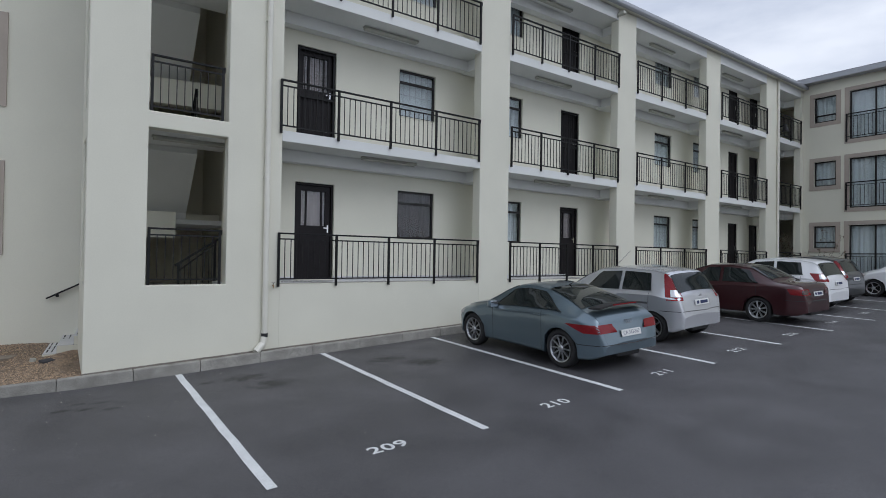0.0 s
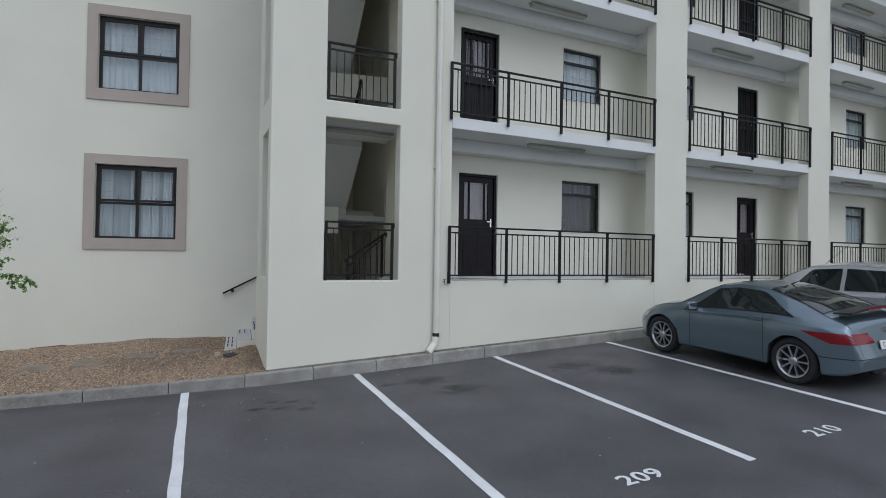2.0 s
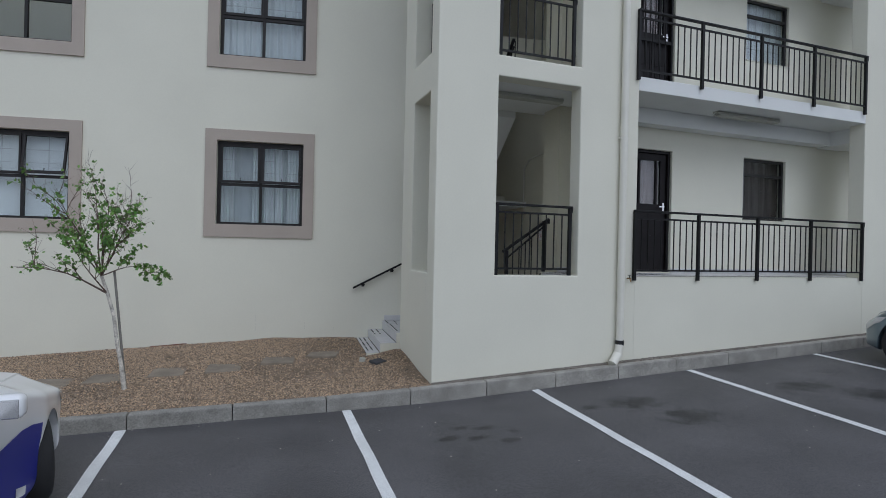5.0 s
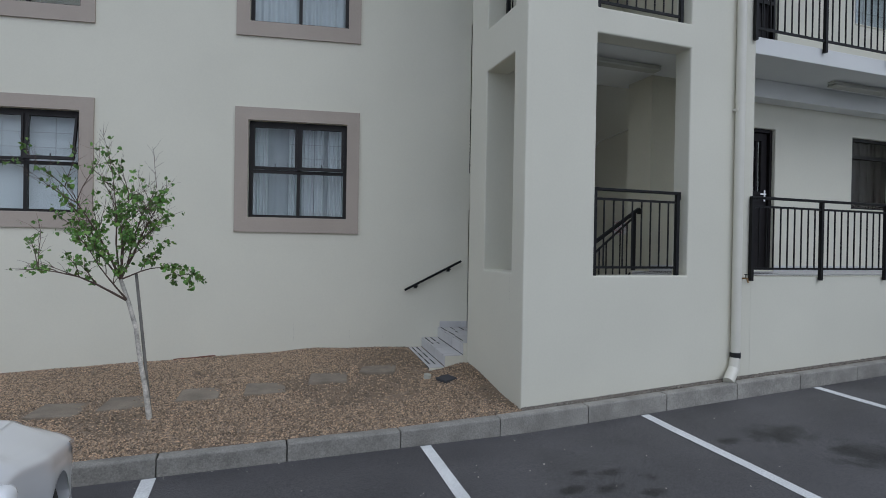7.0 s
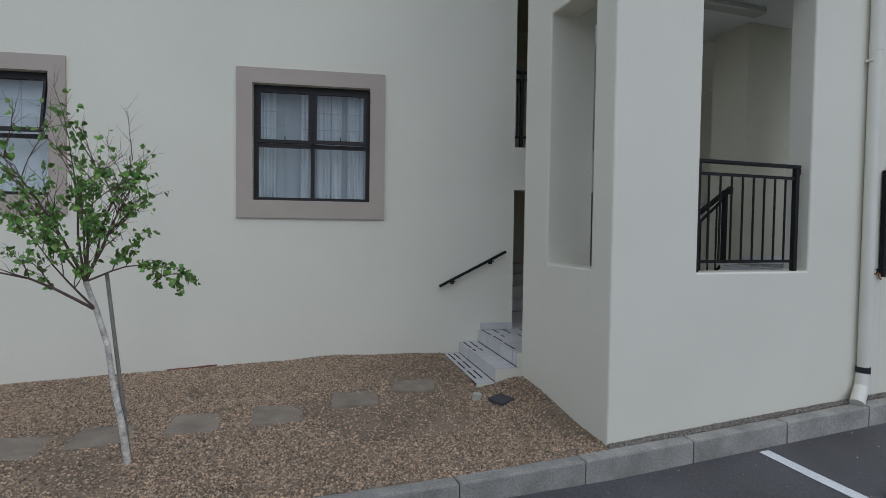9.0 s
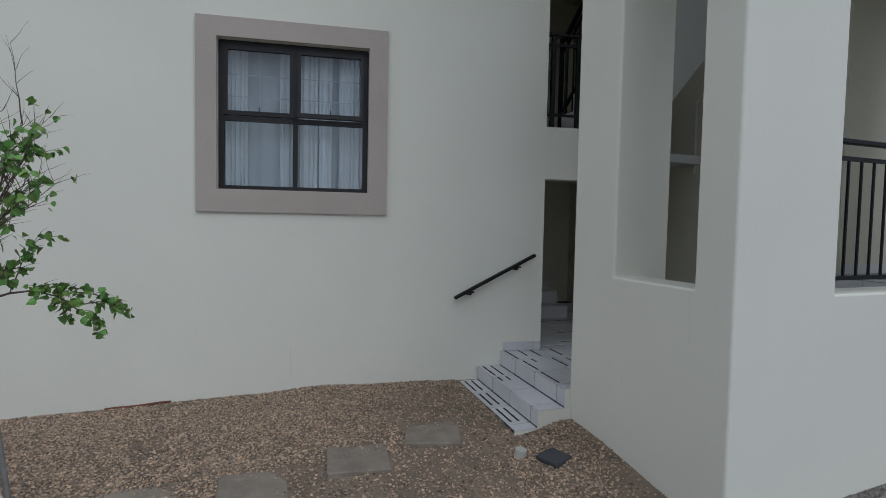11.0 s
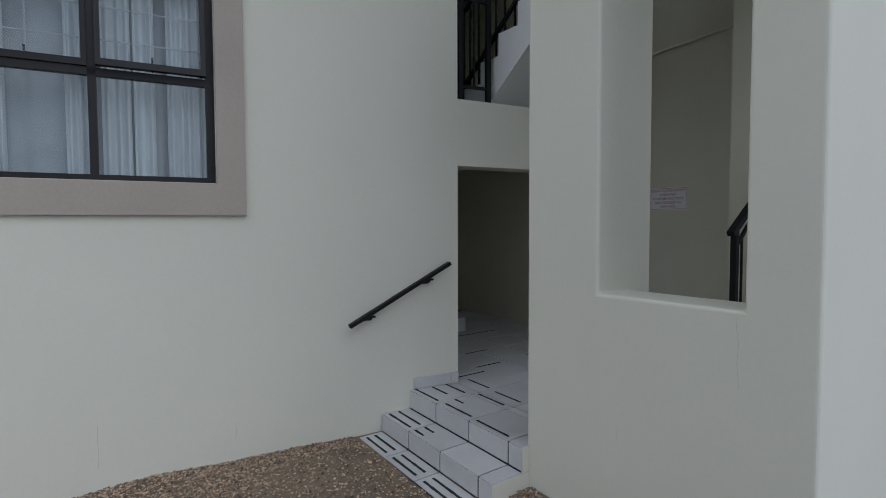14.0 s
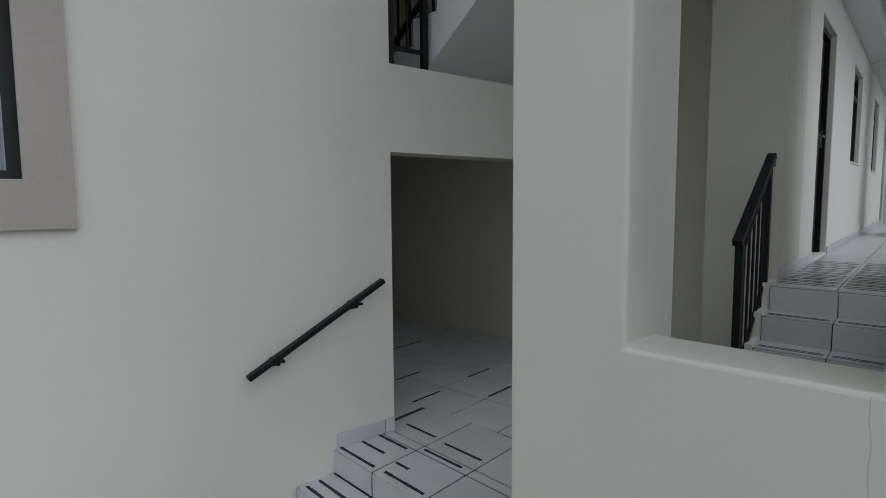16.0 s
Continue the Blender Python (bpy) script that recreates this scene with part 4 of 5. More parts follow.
# handrail on the window wall
hr = thing("handrail", WALL, "black steel handrail bracketed to the plaster wall", "handrail")
P, Q = Vector((-0.945, -0.075, 0.885)), Vector((-0.115, -0.075, 1.315))
bm = bmesh.new()
bar(bm, P, Q, 0.045, 0.03)
bmesh.ops.bevel(bm, geom=bm.edges[:], offset=0.004, segments=1, profile=0.5, affect="EDGES")
part("rail", bm, METAL, hr)
for k in (0.2, 0.78):
    c = P.lerp(Q, k)
    part("bracket", boxes((c.x - 0.008, c.x + 0.008, -0.075, -0.0, c.z - 0.05, c.z - 0.03), (c.x - 0.025, c.x + 0.025, -0.012, -0.0, c.z - 0.065, c.z - 0.015), (c.x - 0.03, c.x + 0.03, -0.09, -0.06, c.z - 0.034, c.z - 0.02)), METAL, hr)

# notice in the stairwell
sg = thing("notice", pose(2.855, 2.25, 1.865, 90, 0, -90), "small white notice with red writing on the wall", "sign")
part("board", soft_box(-0.2, 0.2, -0.115, 0.115, 0.0, 0.006, 0.002), PLATE, sg)
for k, body in enumerate(("SURFACES ARE SLIPPERY", "WHEN WET", "PLEASE BE CAUTIOUS,", "AND PROCEED AT", "OWN RISK")):
    lettering("writing", body, pose(0, 0.08 - 0.04 * k, 0.0075), 0.034, RED_INK, sg)
part("border", boxes((-0.19, 0.19, 0.102, 0.105, 0.006, 0.0068), (-0.19, 0.19, -0.105, -0.102, 0.006, 0.0068), (-0.19, -0.187, -0.102, 0.102, 0.006, 0.0068), (0.187, 0.19, -0.102, 0.102, 0.006, 0.0068)), RED_INK, sg)
cd = thing("conduit", pose(0, 0, 0), "cream painted conduit on the stairwell wall", "conduit")
bm = bmesh.new()
pts = [(2.845, 3.05, 2.3), (2.845, 3.05, 3.15), (2.845, 2.85, 3.3), (2.845, 1.42, 3.42)]
for p, q in zip(pts, pts[1:]):
    tube(bm, p, q, 0.013, n=8)
part("pipe", bm, PIPE, cd)

# ---- gravel garden ----
for k, (x, y, w, d, a) in enumerate(((-4.30, 1.37, 0.44, 0.44, -8), (-3.73, 1.39, 0.42, 0.43, -6), (-3.05, 1.42, 0.41, 0.45, -5), (-2.39, 1.37, 0.42, 0.44, -4), (-1.7, 1.49, 0.42, 0.44, -10), (-1.07, 1.71, 0.42, 0.42, -20))):
    ob = shell("stepping_stone", soft_box(-w / 2, w / 2, -d / 2, d / 2, -0.05, 0.0, 0.008), PAVER, "worn square concrete stepping stone sunk in gravel", "paving", kind="")
    ob.matrix_basis = pose(x, y, bed_z(x, y) + 0.014, 1.0 * math.sin(k), 1.5 * math.cos(2 * k), a)
    tagged(ob, group="stepping stones")
STONES = [(-4.30, 1.37), (-3.73, 1.39), (-3.05, 1.42), (-2.39, 1.37), (-1.7, 1.49), (-1.07, 1.71)]

bm = bmesh.new()
tube(bm, (0, 0, -0.05), (0, 0, 0.055), 0.045, 0.042, n=16)
ob = shell("pipe_cap", bm, FIXTURE, "short cream plastic pipe end in the gravel", "pipe", kind="")
ob.matrix_basis = pose(-0.61, 1.17, bed_z(-0.61, 1.17), 6, 4)
bm = soft_box(-0.09, 0.09, -0.09, 0.09, -0.04, 0.02, 0.006)
ob = shell("drain_lid", bm, GROUT, "small dark plastic drain lid in the gravel", "drain", kind="")
ob.matrix_basis = pose(-0.42, 1.03, bed_z(-0.42, 1.03) + 0.01, 3, -4, 20)


def pebbles(name, spots, label, seed, stone=PEBBLE, scale=1.0):
    """Many small stones, each an uneven octahedron, as one mesh."""
    rng = np.random.default_rng(seed)
    n = len(spots)
    unit = np.array([(1, 0, 0), (-1, 0, 0), (0, 1, 0), (0, -1, 0), (0, 0, 1), (0, 0, -1)], float)
    tri = np.array([(0, 2, 4), (2, 1, 4), (1, 3, 4), (3, 0, 4), (2, 0, 5), (1, 2, 5), (3, 1, 5), (0, 3, 5)])
    size = scale * rng.uniform(0.005, 0.0125, (n, 1, 1)) * rng.uniform(0.7, 1.25, (n, 1, 3)) * np.array([1, 1, 0.7])
    jag = 1 + rng.uniform(-0.25, 0.25, (n, 6, 3))
    ang = rng.uniform(0, 6.283, n)
    c, s = np.cos(ang)[:, None], np.sin(ang)[:, None]
    v = unit[None] * jag * size + rng.uniform(-0.25, 0.25, (n, 6, 3)) * size
    x, y = v[..., 0] * c - v[..., 1] * s, v[..., 0] * s + v[..., 1] * c
    v = np.stack([x, y, v[..., 2]], -1) + np.asarray(spots)[:, None]
    f = (tri[None] + 6 * np.arange(n)[:, None, None]).reshape(-1, 3)
    me = bpy.data.meshes.new(name)
    me.from_pydata(v.reshape(-1, 3).tolist(), [], f.tolist())
    me.materials.append(stone)
    tagged(new(name, me), label, "gravel", "", "stuff")


rng = np.random.default_rng(5)
spots = []
while len(spots) < 105000:
    x = -6.3 * rng.random() ** 0.85 + 0.0
    y = -0.068 + (wall_y(x) + 0.078) * rng.random()
    if any(abs(x - a) < 0.21 and abs(y - b) < 0.21 for a, b in STONES) and rng.random() > 0.12:
        continue
    if x > -0.42 and y > 1.45:
        continue
    bare = noise.noise(Vector((x * 0.9, y * 1.1, 3.0))) + 0.8 * math.exp(-((x + 0.75) / 0.5) ** 2 - ((y - 2.25) / 0.5) ** 2) + 0.9 * math.exp(-((x + 0.9) / 0.7) ** 2 - ((y - 1.2) / 0.8) ** 2)
    if bare > 0.28 and rng.random() < 0.68:
        continue
    spots.append((x, y, bed_z(x, y) + 0.003 + 0.004 * rng.random()))
pebbles("gravel", spots, "loose brown and grey gravel chips", 1)
strip = [(x, y, kerb_top(x) - 0.004 + (y + 0.1) * 0.12) for x, y in zip(14 * rng.random(15000) ** 1.3, -0.066 + 0.066 * rng.random(15000))]
pebbles("gravel_edge", strip, "loose gravel chips along the plinth", 2, PEBBLE_GREY)
far = [(-6.3 - 6 * a, -0.06 + 3.57 * b, bed_z(-6.3 - 6 * a, 3.6 * b) + 0.005) for a, b in rng.random((6000, 2))]
pebbles("gravel_far", far, "loose gravel chips along the far wall", 3)

litter = [(x, y, ground_z(x, y) + 0.002) for x, y in zip(-3.4 + 9 * rng.random(130), -0.27 - 4.6 * rng.random(130) ** 2.2)]
pebbles("grit", litter, "stray gravel chips scattered on the asphalt", 4, BARK, 0.7)


# ---- young tree ----
def grow_tree(base):
    rnd = random.Random(11)
    tree = thing("tree", pose(*base), "young leaning tree with pale bark and sparse new leaves", "tree")
    bm = bmesh.new()
    trunk = [Vector(p) for p in ((0.02, 0, -0.1), (0.0, 0, 0.0), (-0.035, 0.0, 0.28), (-0.085, 0.01, 0.55), (-0.12, 0.0, 0.85), (-0.185, 0.0, 1.1), (-0.25, 0.0, 1.30))]
    rad = (0.030, 0.026, 0.022, 0.020, 0.019, 0.018, 0.017)
    for i in range(len(trunk) - 1):
        tube(bm, trunk[i], trunk[i + 1], rad[i], rad[i + 1], 10, False)
    part("trunk", bm, BARK, tree, "pale flaking bark")
    limbs, twigs, leaves = bmesh.new(), bmesh.new(), bmesh.new()

    def leaf(p, d):
        s = rnd.uniform(0.02, 0.038)
        ax = Vector((rnd.uniform(-1, 1), rnd.uniform(-1, 1), rnd.uniform(-1.6, 0.2))).normalized()
        side = ax.cross(Vector((rnd.uniform(-1, 1), rnd.uniform(-1, 1), rnd.uniform(-0.3, 1)))).normalized()
        nrm = ax.cross(side)
        outline = ((0, 0, 0), (0.42, 0.05, 0.1), (0.55, 0.4, 0.14), (0.34, 0.8, 0.08), (0, 1.25, -0.12), (-0.34, 0.8, 0.08), (-0.55, 0.4, 0.14), (-0.42, 0.05, 0.1))
        vs = [leaves.verts.new(p + side * (a * s) + ax * (b * s) + nrm * (c * s)) for a, b, c in outline]
        mid = leaves.verts.new(p + ax * (0.55 * s))
        for i in range(8):
            leaves.faces.new((vs[i], vs[(i + 1) % 8], mid))

    def branch(p, d, length, r, depth, droop, leafy):
        n = 6
        q = p.copy()
        for i in range(n):
            d = (d + Vector((rnd.uniform(-1, 1), rnd.uniform(-1, 1), rnd.uniform(-1, 1))) * 0.13 + Vector((0, 0, -droop * (i / n)))).normalized()
            e = q + d * (length / n)
            tube(limbs if depth == 0 else twigs, q, e, r * (1 - 0.75 * i / n), r * (1 - 0.75 * (i + 1) / n), 6 if depth == 0 else 4, False)
            q = e
            if depth < 2 and i >= 1:
                for _ in range(2):
                    if rnd.random() < 0.82:
                        side = Vector((rnd.uniform(-1, 1), rnd.uniform(-1, 1), rnd.uniform(-0.2, 0.9)))
                        branch(q, (d * 0.7 + side * 0.8).normalized(), length * rnd.uniform(0.28, 0.5), r * 0.42, depth + 1, droop * 0.8, leafy)
            if depth >= 1 and rnd.random() < leafy * (0.65 if depth == 1 else 0.95):
                for _ in range(rnd.choice((1, 1, 2, 3))):
                    leaf(q + Vector((rnd.uniform(-1, 1), rnd.uniform(-1, 1), rnd.uniform(-1, 0.5))) * 0.025, d)

    top = trunk[-1]
    for start, d, length, r, droop, leafy in (
            (trunk[-2], (-0.95, 0.1, 0.46), 0.80, 0.012, 0.20, 0.16), (top, (-0.3, -0.2, 0.95), 0.80, 0.012, 0.0, 0.14), (top, (0.05, 0.2, 1.0), 0.72, 0.011, 0.0, 0.20),
            (top, (0.35, -0.1, 0.9), 0.66, 0.011, 0.0, 0.22), (trunk[-1], (0.8, 0.1, 0.40), 0.46, 0.009, 0.45, 0.34), (top, (-0.6, 0.3, 0.75), 0.66, 0.009, 0.0, 0.22),
            (top, (0.2, -0.4, 0.85), 0.58, 0.009, 0.0, 0.34), (trunk[-2], (-0.4, -0.45, 0.7), 0.6, 0.009, 0.0, 0.32), (top, (-0.1, 0.0, 1.0), 0.85, 0.010, 0.0, 0.10), (top, (0.3, 0.1, 0.95), 0.8, 0.009, 0.0, 0.04), (top, (0.40, -0.1, 0.8), 0.56, 0.008, 0.0, 0.06)):
        branch(start, Vector(d).normalized(), length * 1.15, r, 0, droop, leafy)
    part("limb", limbs, TWIG, tree, "dark slender limbs")
    tagged(part("twig", twigs, TWIG, tree), kind="stuff")
    part("crown", leaves, LEAF, tree, "scattered fresh green heart-shaped leaves")


grow_tree((-3.43, 0.80, bed_z(-3.43, 0.80)))
bm = bmesh.new()
tube(bm, (-3.415, 0.845, bed_z(-3.415, 0.845) - 0.1), (-3.56, 0.835, 1.23), 0.014, 0.013, 8)
shell("tree_stake", bm, STAKE, "weathered round wooden tree stake", "stake", kind="")


# ---- small things ----
CRACK = material("crack_shadow", (0.50, 0.49, 0.42), 0.95)


def crack(m, pts, w=0.0007):
    bm = bmesh.new()
    rows = [(bm.verts.new((x - w, -0.0015, z)), bm.verts.new((x + w, -0.0015, z))) for x, z in pts]
    for a, b in zip(rows, rows[1:]):
        bm.faces.new((a[0], a[1], b[1], b[0]))
    ob = part("crack", bm, CRACK)
    ob.matrix_basis = m
    tagged(ob, "fine hairline crack in the plaster", "crack", "plaster cracks", "structure")


SIDE = pose(0, 0, 0, 0, 0, -90)
crack(SIDE, [(-0.30, 1.262), (-0.302, 1.20), (-0.292, 1.13), (-0.298, 1.05), (-0.288, 0.95)])
crack(SIDE, [(-0.86, 0.62), (-0.862, 0.57), (-0.858, 0.52)], 0.0008)
crack(WALL, [(-2.50, 0.42), (-2.502, 0.33), (-2.498, 0.24), (-2.503, 0.16)], 0.001)
crack(WALL, [(-1.72, 0.30), (-1.715, 0.24), (-1.722, 0.19)], 0.001)
crack(WALL, [(-1.25, 0.22), (-1.252, 0.17)], 0.0008)

tp = thing("tap", pose(2.86, -0.002, 1.22), "small brass garden tap on the plaster wall", "tap")
bm = bmesh.new()
tube(bm, (0, 0, 0), (0, -0.07, 0), 0.010, n=10)
tube(bm, (0, -0.06, 0), (0, -0.08, -0.05), 0.009, n=10)
part("spout", bm, material("brass", (0.30, 0.20, 0.10), 0.4, 0.8), tp)
bm = bmesh.new()
tube(bm, (0, -0.045, 0.0), (0, -0.045, 0.045), 0.006, n=8)
bar(bm, (-0.025, -0.045, 0.045), (0.025, -0.045, 0.045), 0.01, 0.008)
part("handle", bm, METAL, tp)

sc = thing("security_camera", pose(12.78, -0.03, 8.86), "small white security camera on a pillar", "camera")
part("housing", soft_box(-0.06, 0.06, -0.22, 0.0, -0.05, 0.05, 0.012), FIXTURE, sc)
part("bracket", boxes((-0.02, 0.02, 0.0, 0.03, -0.09, 0.02)), FIXTURE, sc)
lm = thing("wall_lamp", pose(23.25, -0.02, 7.12), "black bulkhead lamp bracketed to a pillar", "lamp")
part("arm", boxes((-0.02, 0.02, -0.18, 0.02, 0.08, 0.12)), METAL, lm)
bm = bmesh.new()
tube(bm, (0, -0.18, 0.16), (0, -0.2, -0.14), 0.05, 0.13, 14)
part("shade", bm, METAL, lm)

ct = thing("cord", WALL, "faded orange cord lying along the wall base", "cord")
bm = bmesh.new()
pts = [Vector((-4.35 + 0.09 * k, -0.02 - 0.012 * math.sin(k * 1.3), 0.0)) for k in range(3, 10)]
for q in pts:
    w = WALL @ q
    q.z = bed_z(w.x, w.y) + 0.012
for a, b in zip(pts, pts[1:]):
    tube(bm, a, b, 0.009, n=6)
part("strand", bm, material("orange_cord", (0.17, 0.06, 0.035), 0.8), ct)


def shrub(m, h, n, seed):
    rnd = random.Random(seed)
    s = thing("shrub", m, "thin reddish green shrub by the corner", "shrub")
    st, lv = bmesh.new(), bmesh.new()
    for k in range(n):
        d = Vector((rnd.uniform(-1, 1), rnd.uniform(-1, 1), rnd.uniform(0.6, 1.8))).normalized()
        q = Vector((0, 0, 0))
        for i in range(6):
            e = q + (d + Vector((rnd.uniform(-1, 1), rnd.uniform(-1, 1), rnd.uniform(-0.6, 0.6))) * 0.25) * (h / 6)
            tube(st, q, e, 0.010 - 0.001 * i, 0.009 - 0.001 * i, 4, False)
            q = e
            for _ in range(7 if i > 1 else 0):
                c = q + Vector((rnd.uniform(-1, 1), rnd.uniform(-1, 1), rnd.uniform(-1, 1))) * 0.10
                u = Vector((rnd.uniform(-1, 1), rnd.uniform(-1, 1), rnd.uniform(-1, 1))).normalized() * 0.045
                v = u.cross(Vector((rnd.uniform(-1, 1), rnd.uniform(-1, 1), 1))).normalized() * 0.022
                lv.faces.new([lv.verts.new(c + w) for w in (-u, v, u, -v)])
    part("stem", st, TWIG, s)
    part("foliage", lv, material("shrub_leaf", (0.09, 0.10, 0.045), 0.6, isle=0.4, tint=(0.14, 0.06, 0.04)), s)


shrub(pose(24.6, -0.5, ground_z(24.6, -0.5)), 2.3, 18, 3)


# ---- cars ----
TINTED = material("tinted_glass", (0.012, 0.016, 0.016), 0.04, spec=0.55, vary=0.1, scale=3)
SMOKE = material("smoked_lamp", (0.05, 0.012, 0.014), 0.12, coat=1.0)


def lathe(profile, n=28):
    """Turn (radius, across) points round the wheel's axle, which lies along x."""
    bm = bmesh.new()
    rings = [[bm.verts.new((a, r * math.cos(t), r * math.sin(t))) for t in np.arange(n) * 2 * math.pi / n] for r, a in profile]
    for p, q in zip(rings, rings[1:]):
        for i in range(n):
            bm.faces.new((p[i], q[i], q[(i + 1) % n], p[(i + 1) % n])).smooth = True
    return bm


def wheel(parent, y, x, side, r, spokes, paint, two=False, steer=0.0):
    """A wheel at the side: a tyre with its rim, spokes, hub and the dark well behind."""
    rr = r * 0.70
    t = part("tyre", lathe([(rr, 0.0), (rr + 0.01, 0.09), (r - 0.025, 0.10), (r, 0.075), (r, -0.075), (r - 0.025, -0.10), (rr + 0.01, -0.10), (rr - 0.02, -0.09)]), RUBBER, parent)
    t.matrix_basis = pose(x, y, r, 0, 0, steer) @ Matrix.Diagonal((side, 1, 1, 1))
    bm = lathe([(rr + 0.006, 0.096), (rr - 0.012, 0.094), (rr - 0.02, 0.06), (rr - 0.03, -0.06)])
    part("rim", bm, paint, t)
    bm = lathe([(rr - 0.02, 0.015), (0.02, 0.01), (0.001, 0.01)])
    part("brake", bm, DARK, t)
    bm = bmesh.new()
    for k in range(spokes):
        a = 2 * math.pi * k / spokes
        for d in ((-0.05, 0.05) if two else (0.0,)):
            p = Vector((0.062, 0.03 * math.cos(a), 0.03 * math.sin(a)))
            q = Vector((0.078, (rr - 0.008) * math.cos(a + d), (rr - 0.008) * math.sin(a + d)))
            bar(bm, p, q, 0.021 if spokes > 7 else 0.045, 0.022)
    part("spokes", bm, paint, t)
    part("hub", lathe([(0.06, 0.055), (0.058, 0.085), (0.03, 0.09), (0.001, 0.09)], 16), paint, t)
    return t


def tail_u(surface, L, z):
    """How far back the tail stands at the height z."""
    u = L
    while surface(u, 0).z < z and u > L - 1.5:
        u -= 0.002
    return u


def wrapped(surface, L, lo, hi, side, off=0.007, n=14, m=6):
    """A skin round the tail's corner. lo and hi are (height, how far forward it begins on the flank, half width at which it ends)."""
    bm = bmesh.new()
    rows = []
    for j in range(m + 1):
        z, u0, x1 = (p + (q - p) * j / m for p, q in zip(lo, hi))
        line = []
        for u in np.linspace(u0, L, 90):
            if surface(u, 0).z <= z:
                break
            a, b = 0.0, 6.5
            for _ in range(18):
                c = (a + b) / 2
                a, b = (c, b) if surface(u, c).z > z else (a, c)
            p = surface(u, a)
            if p.x < x1:
                break
            line.append(p)
        last = line[-1]
        line.append(Vector((x1, last.y - 0.15 * max(0.0, last.x - x1), z)))
        step = np.cumsum([0.0] + [(q - p).length for p, q in zip(line, line[1:])])
        row = []
        for t in np.linspace(0, step[-1], n + 1):
            p = Vector([float(np.interp(t, step, [q[i] for q in line])) for i in range(3)])
            out = Vector((p.x, p.y + L - 0.75, 0)).normalized()
            p += out * off
            row.append(bm.verts.new((p.x * side, p.y, p.z)))
        rows.append(row)
    for p, q in zip(rows, rows[1:]):
        for i in range(n):
            f = (p[i], p[i + 1], q[i + 1], q[i])
            bm.faces.new(f if side > 0 else f[::-1]).smooth = True
    return bm


def car(name, m, L, top, belt, half, roof, sill, axles, r, paint, label, glass, lamps, plate_z, plate="", spokes=5, two=False, extras=None, rim=ALLOY, flares=0.012, steer=0.0):
    """A car lofted along its length: u from the nose to the tail, y = -u in its own frame. top, belt, half and roof are (u, value) rows."""
    c = thing(name, m, label, "car", "parked cars")
    us = np.unique(np.concatenate([np.linspace(0, L, 64), np.linspace(0, 0.2, 9), L - 0.45 * (1 - np.sin(np.linspace(0, 1.5708, 26))), *(np.linspace(a - r - 0.05, a + r + 0.05, 22) for a in axles)]))
    us = us[(us >= 0) & (us <= L)]

    def curve(rows):
        x, y = zip(*rows)
        fine = np.linspace(0, L, 400)
        v = np.interp(fine, x, y)
        k = np.hanning(17)
        v = np.convolve(np.pad(v, 8, mode="edge"), k / k.sum(), "valid")
        return lambda u: float(np.interp(u, fine, v))

    zt, zb, wb, wr = curve(top), curve(belt), curve(half), curve(roof)

    def low(u):
        z = sill + 0.06 * max(0, 1 - u / 0.35) + 0.06 * max(0, 1 - (L - u) / 0.4)
        for a in axles:
            d = (r + 0.045) ** 2 - (u - a) ** 2
            if d > 0:
                z = max(z, r + math.sqrt(d))
        return z

    def section(u):
        e, g = min(1.0, max(0.0, (u - (L - 0.45)) / 0.45)), max(0.0, (0.2 - u) / 0.2)
        f = max(0.0, (u - (L - 0.07)) / 0.07)
        k = (1 - 0.17 * e ** 2.4) * (1 - 0.06 * f ** 3) - 0.16 * g ** 2.5
        t, w, q, s = zt(u) - 0.03 * g * g, wb(u) * k, wr(u) * k, low(u) + 0.05 * e * e
        b = min(zb(u), t - 0.05)
        flare = flares * sum(math.exp(-((u - a) / (r * 1.15)) ** 4) for a in axles)
        k2, k4 = Vector((q, t - 0.035)), Vector((w * 0.975, b))
        rows = [Vector((0, t)), Vector((q * 0.6, t - 0.008)), k2, k2.lerp(k4, 0.12), k4, Vector((w + flare * 0.6, b - 0.09)), Vector((w * 0.995 + flare, b * 0.5 + sill * 0.5)), Vector((w * 0.985 + flare * 0.8, sill + 0.05)), Vector((w * 0.9, sill))]
        return [Vector((p.x, max(p.y, s if i > 3 else -1))) for i, p in enumerate(rows)]

    def surface(u, v):
        rows = section(u)
        a = min(abs(v), 7.999)
        i = int(a)
        p0, p1, p2, p3 = rows[max(i - 1, 0)], rows[i], rows[i + 1], rows[min(i + 2, 8)]
        if i == 0:
            p0 = Vector((-p2.x, p2.y))
        f = a - i
        p = 0.5 * ((2 * p1) + (p2 - p0) * f + (2 * p0 - 5 * p1 + 4 * p2 - p3) * f * f + (3 * p1 - p0 - 3 * p2 + p3) * f ** 3)
        return Vector((math.copysign(p.x, v) if v else 0.0, -u, p.y))

    vs = np.linspace(-8, 8, 97)
    bm = bmesh.new()
    grid = [[bm.verts.new(surface(u, v)) for v in vs] for u in us]
    for i in range(len(us) - 1):
        for j in range(len(vs) - 1):
            bm.faces.new((grid[i][j], grid[i][j + 1], grid[i + 1][j + 1], grid[i + 1][j])).smooth = True
    bm.faces.new(grid[0]), bm.faces.new(grid[-1][::-1])
    part("body", bm, PAINT[paint], c, f"{paint} painted body")
    bm = bmesh.new()
    box(bm, -half[len(half) // 2][1] * 0.86, half[len(half) // 2][1] * 0.86, -L + 0.35, -0.62, sill + 0.02, 0.6)
    part("underbody", bm, DARK, c)

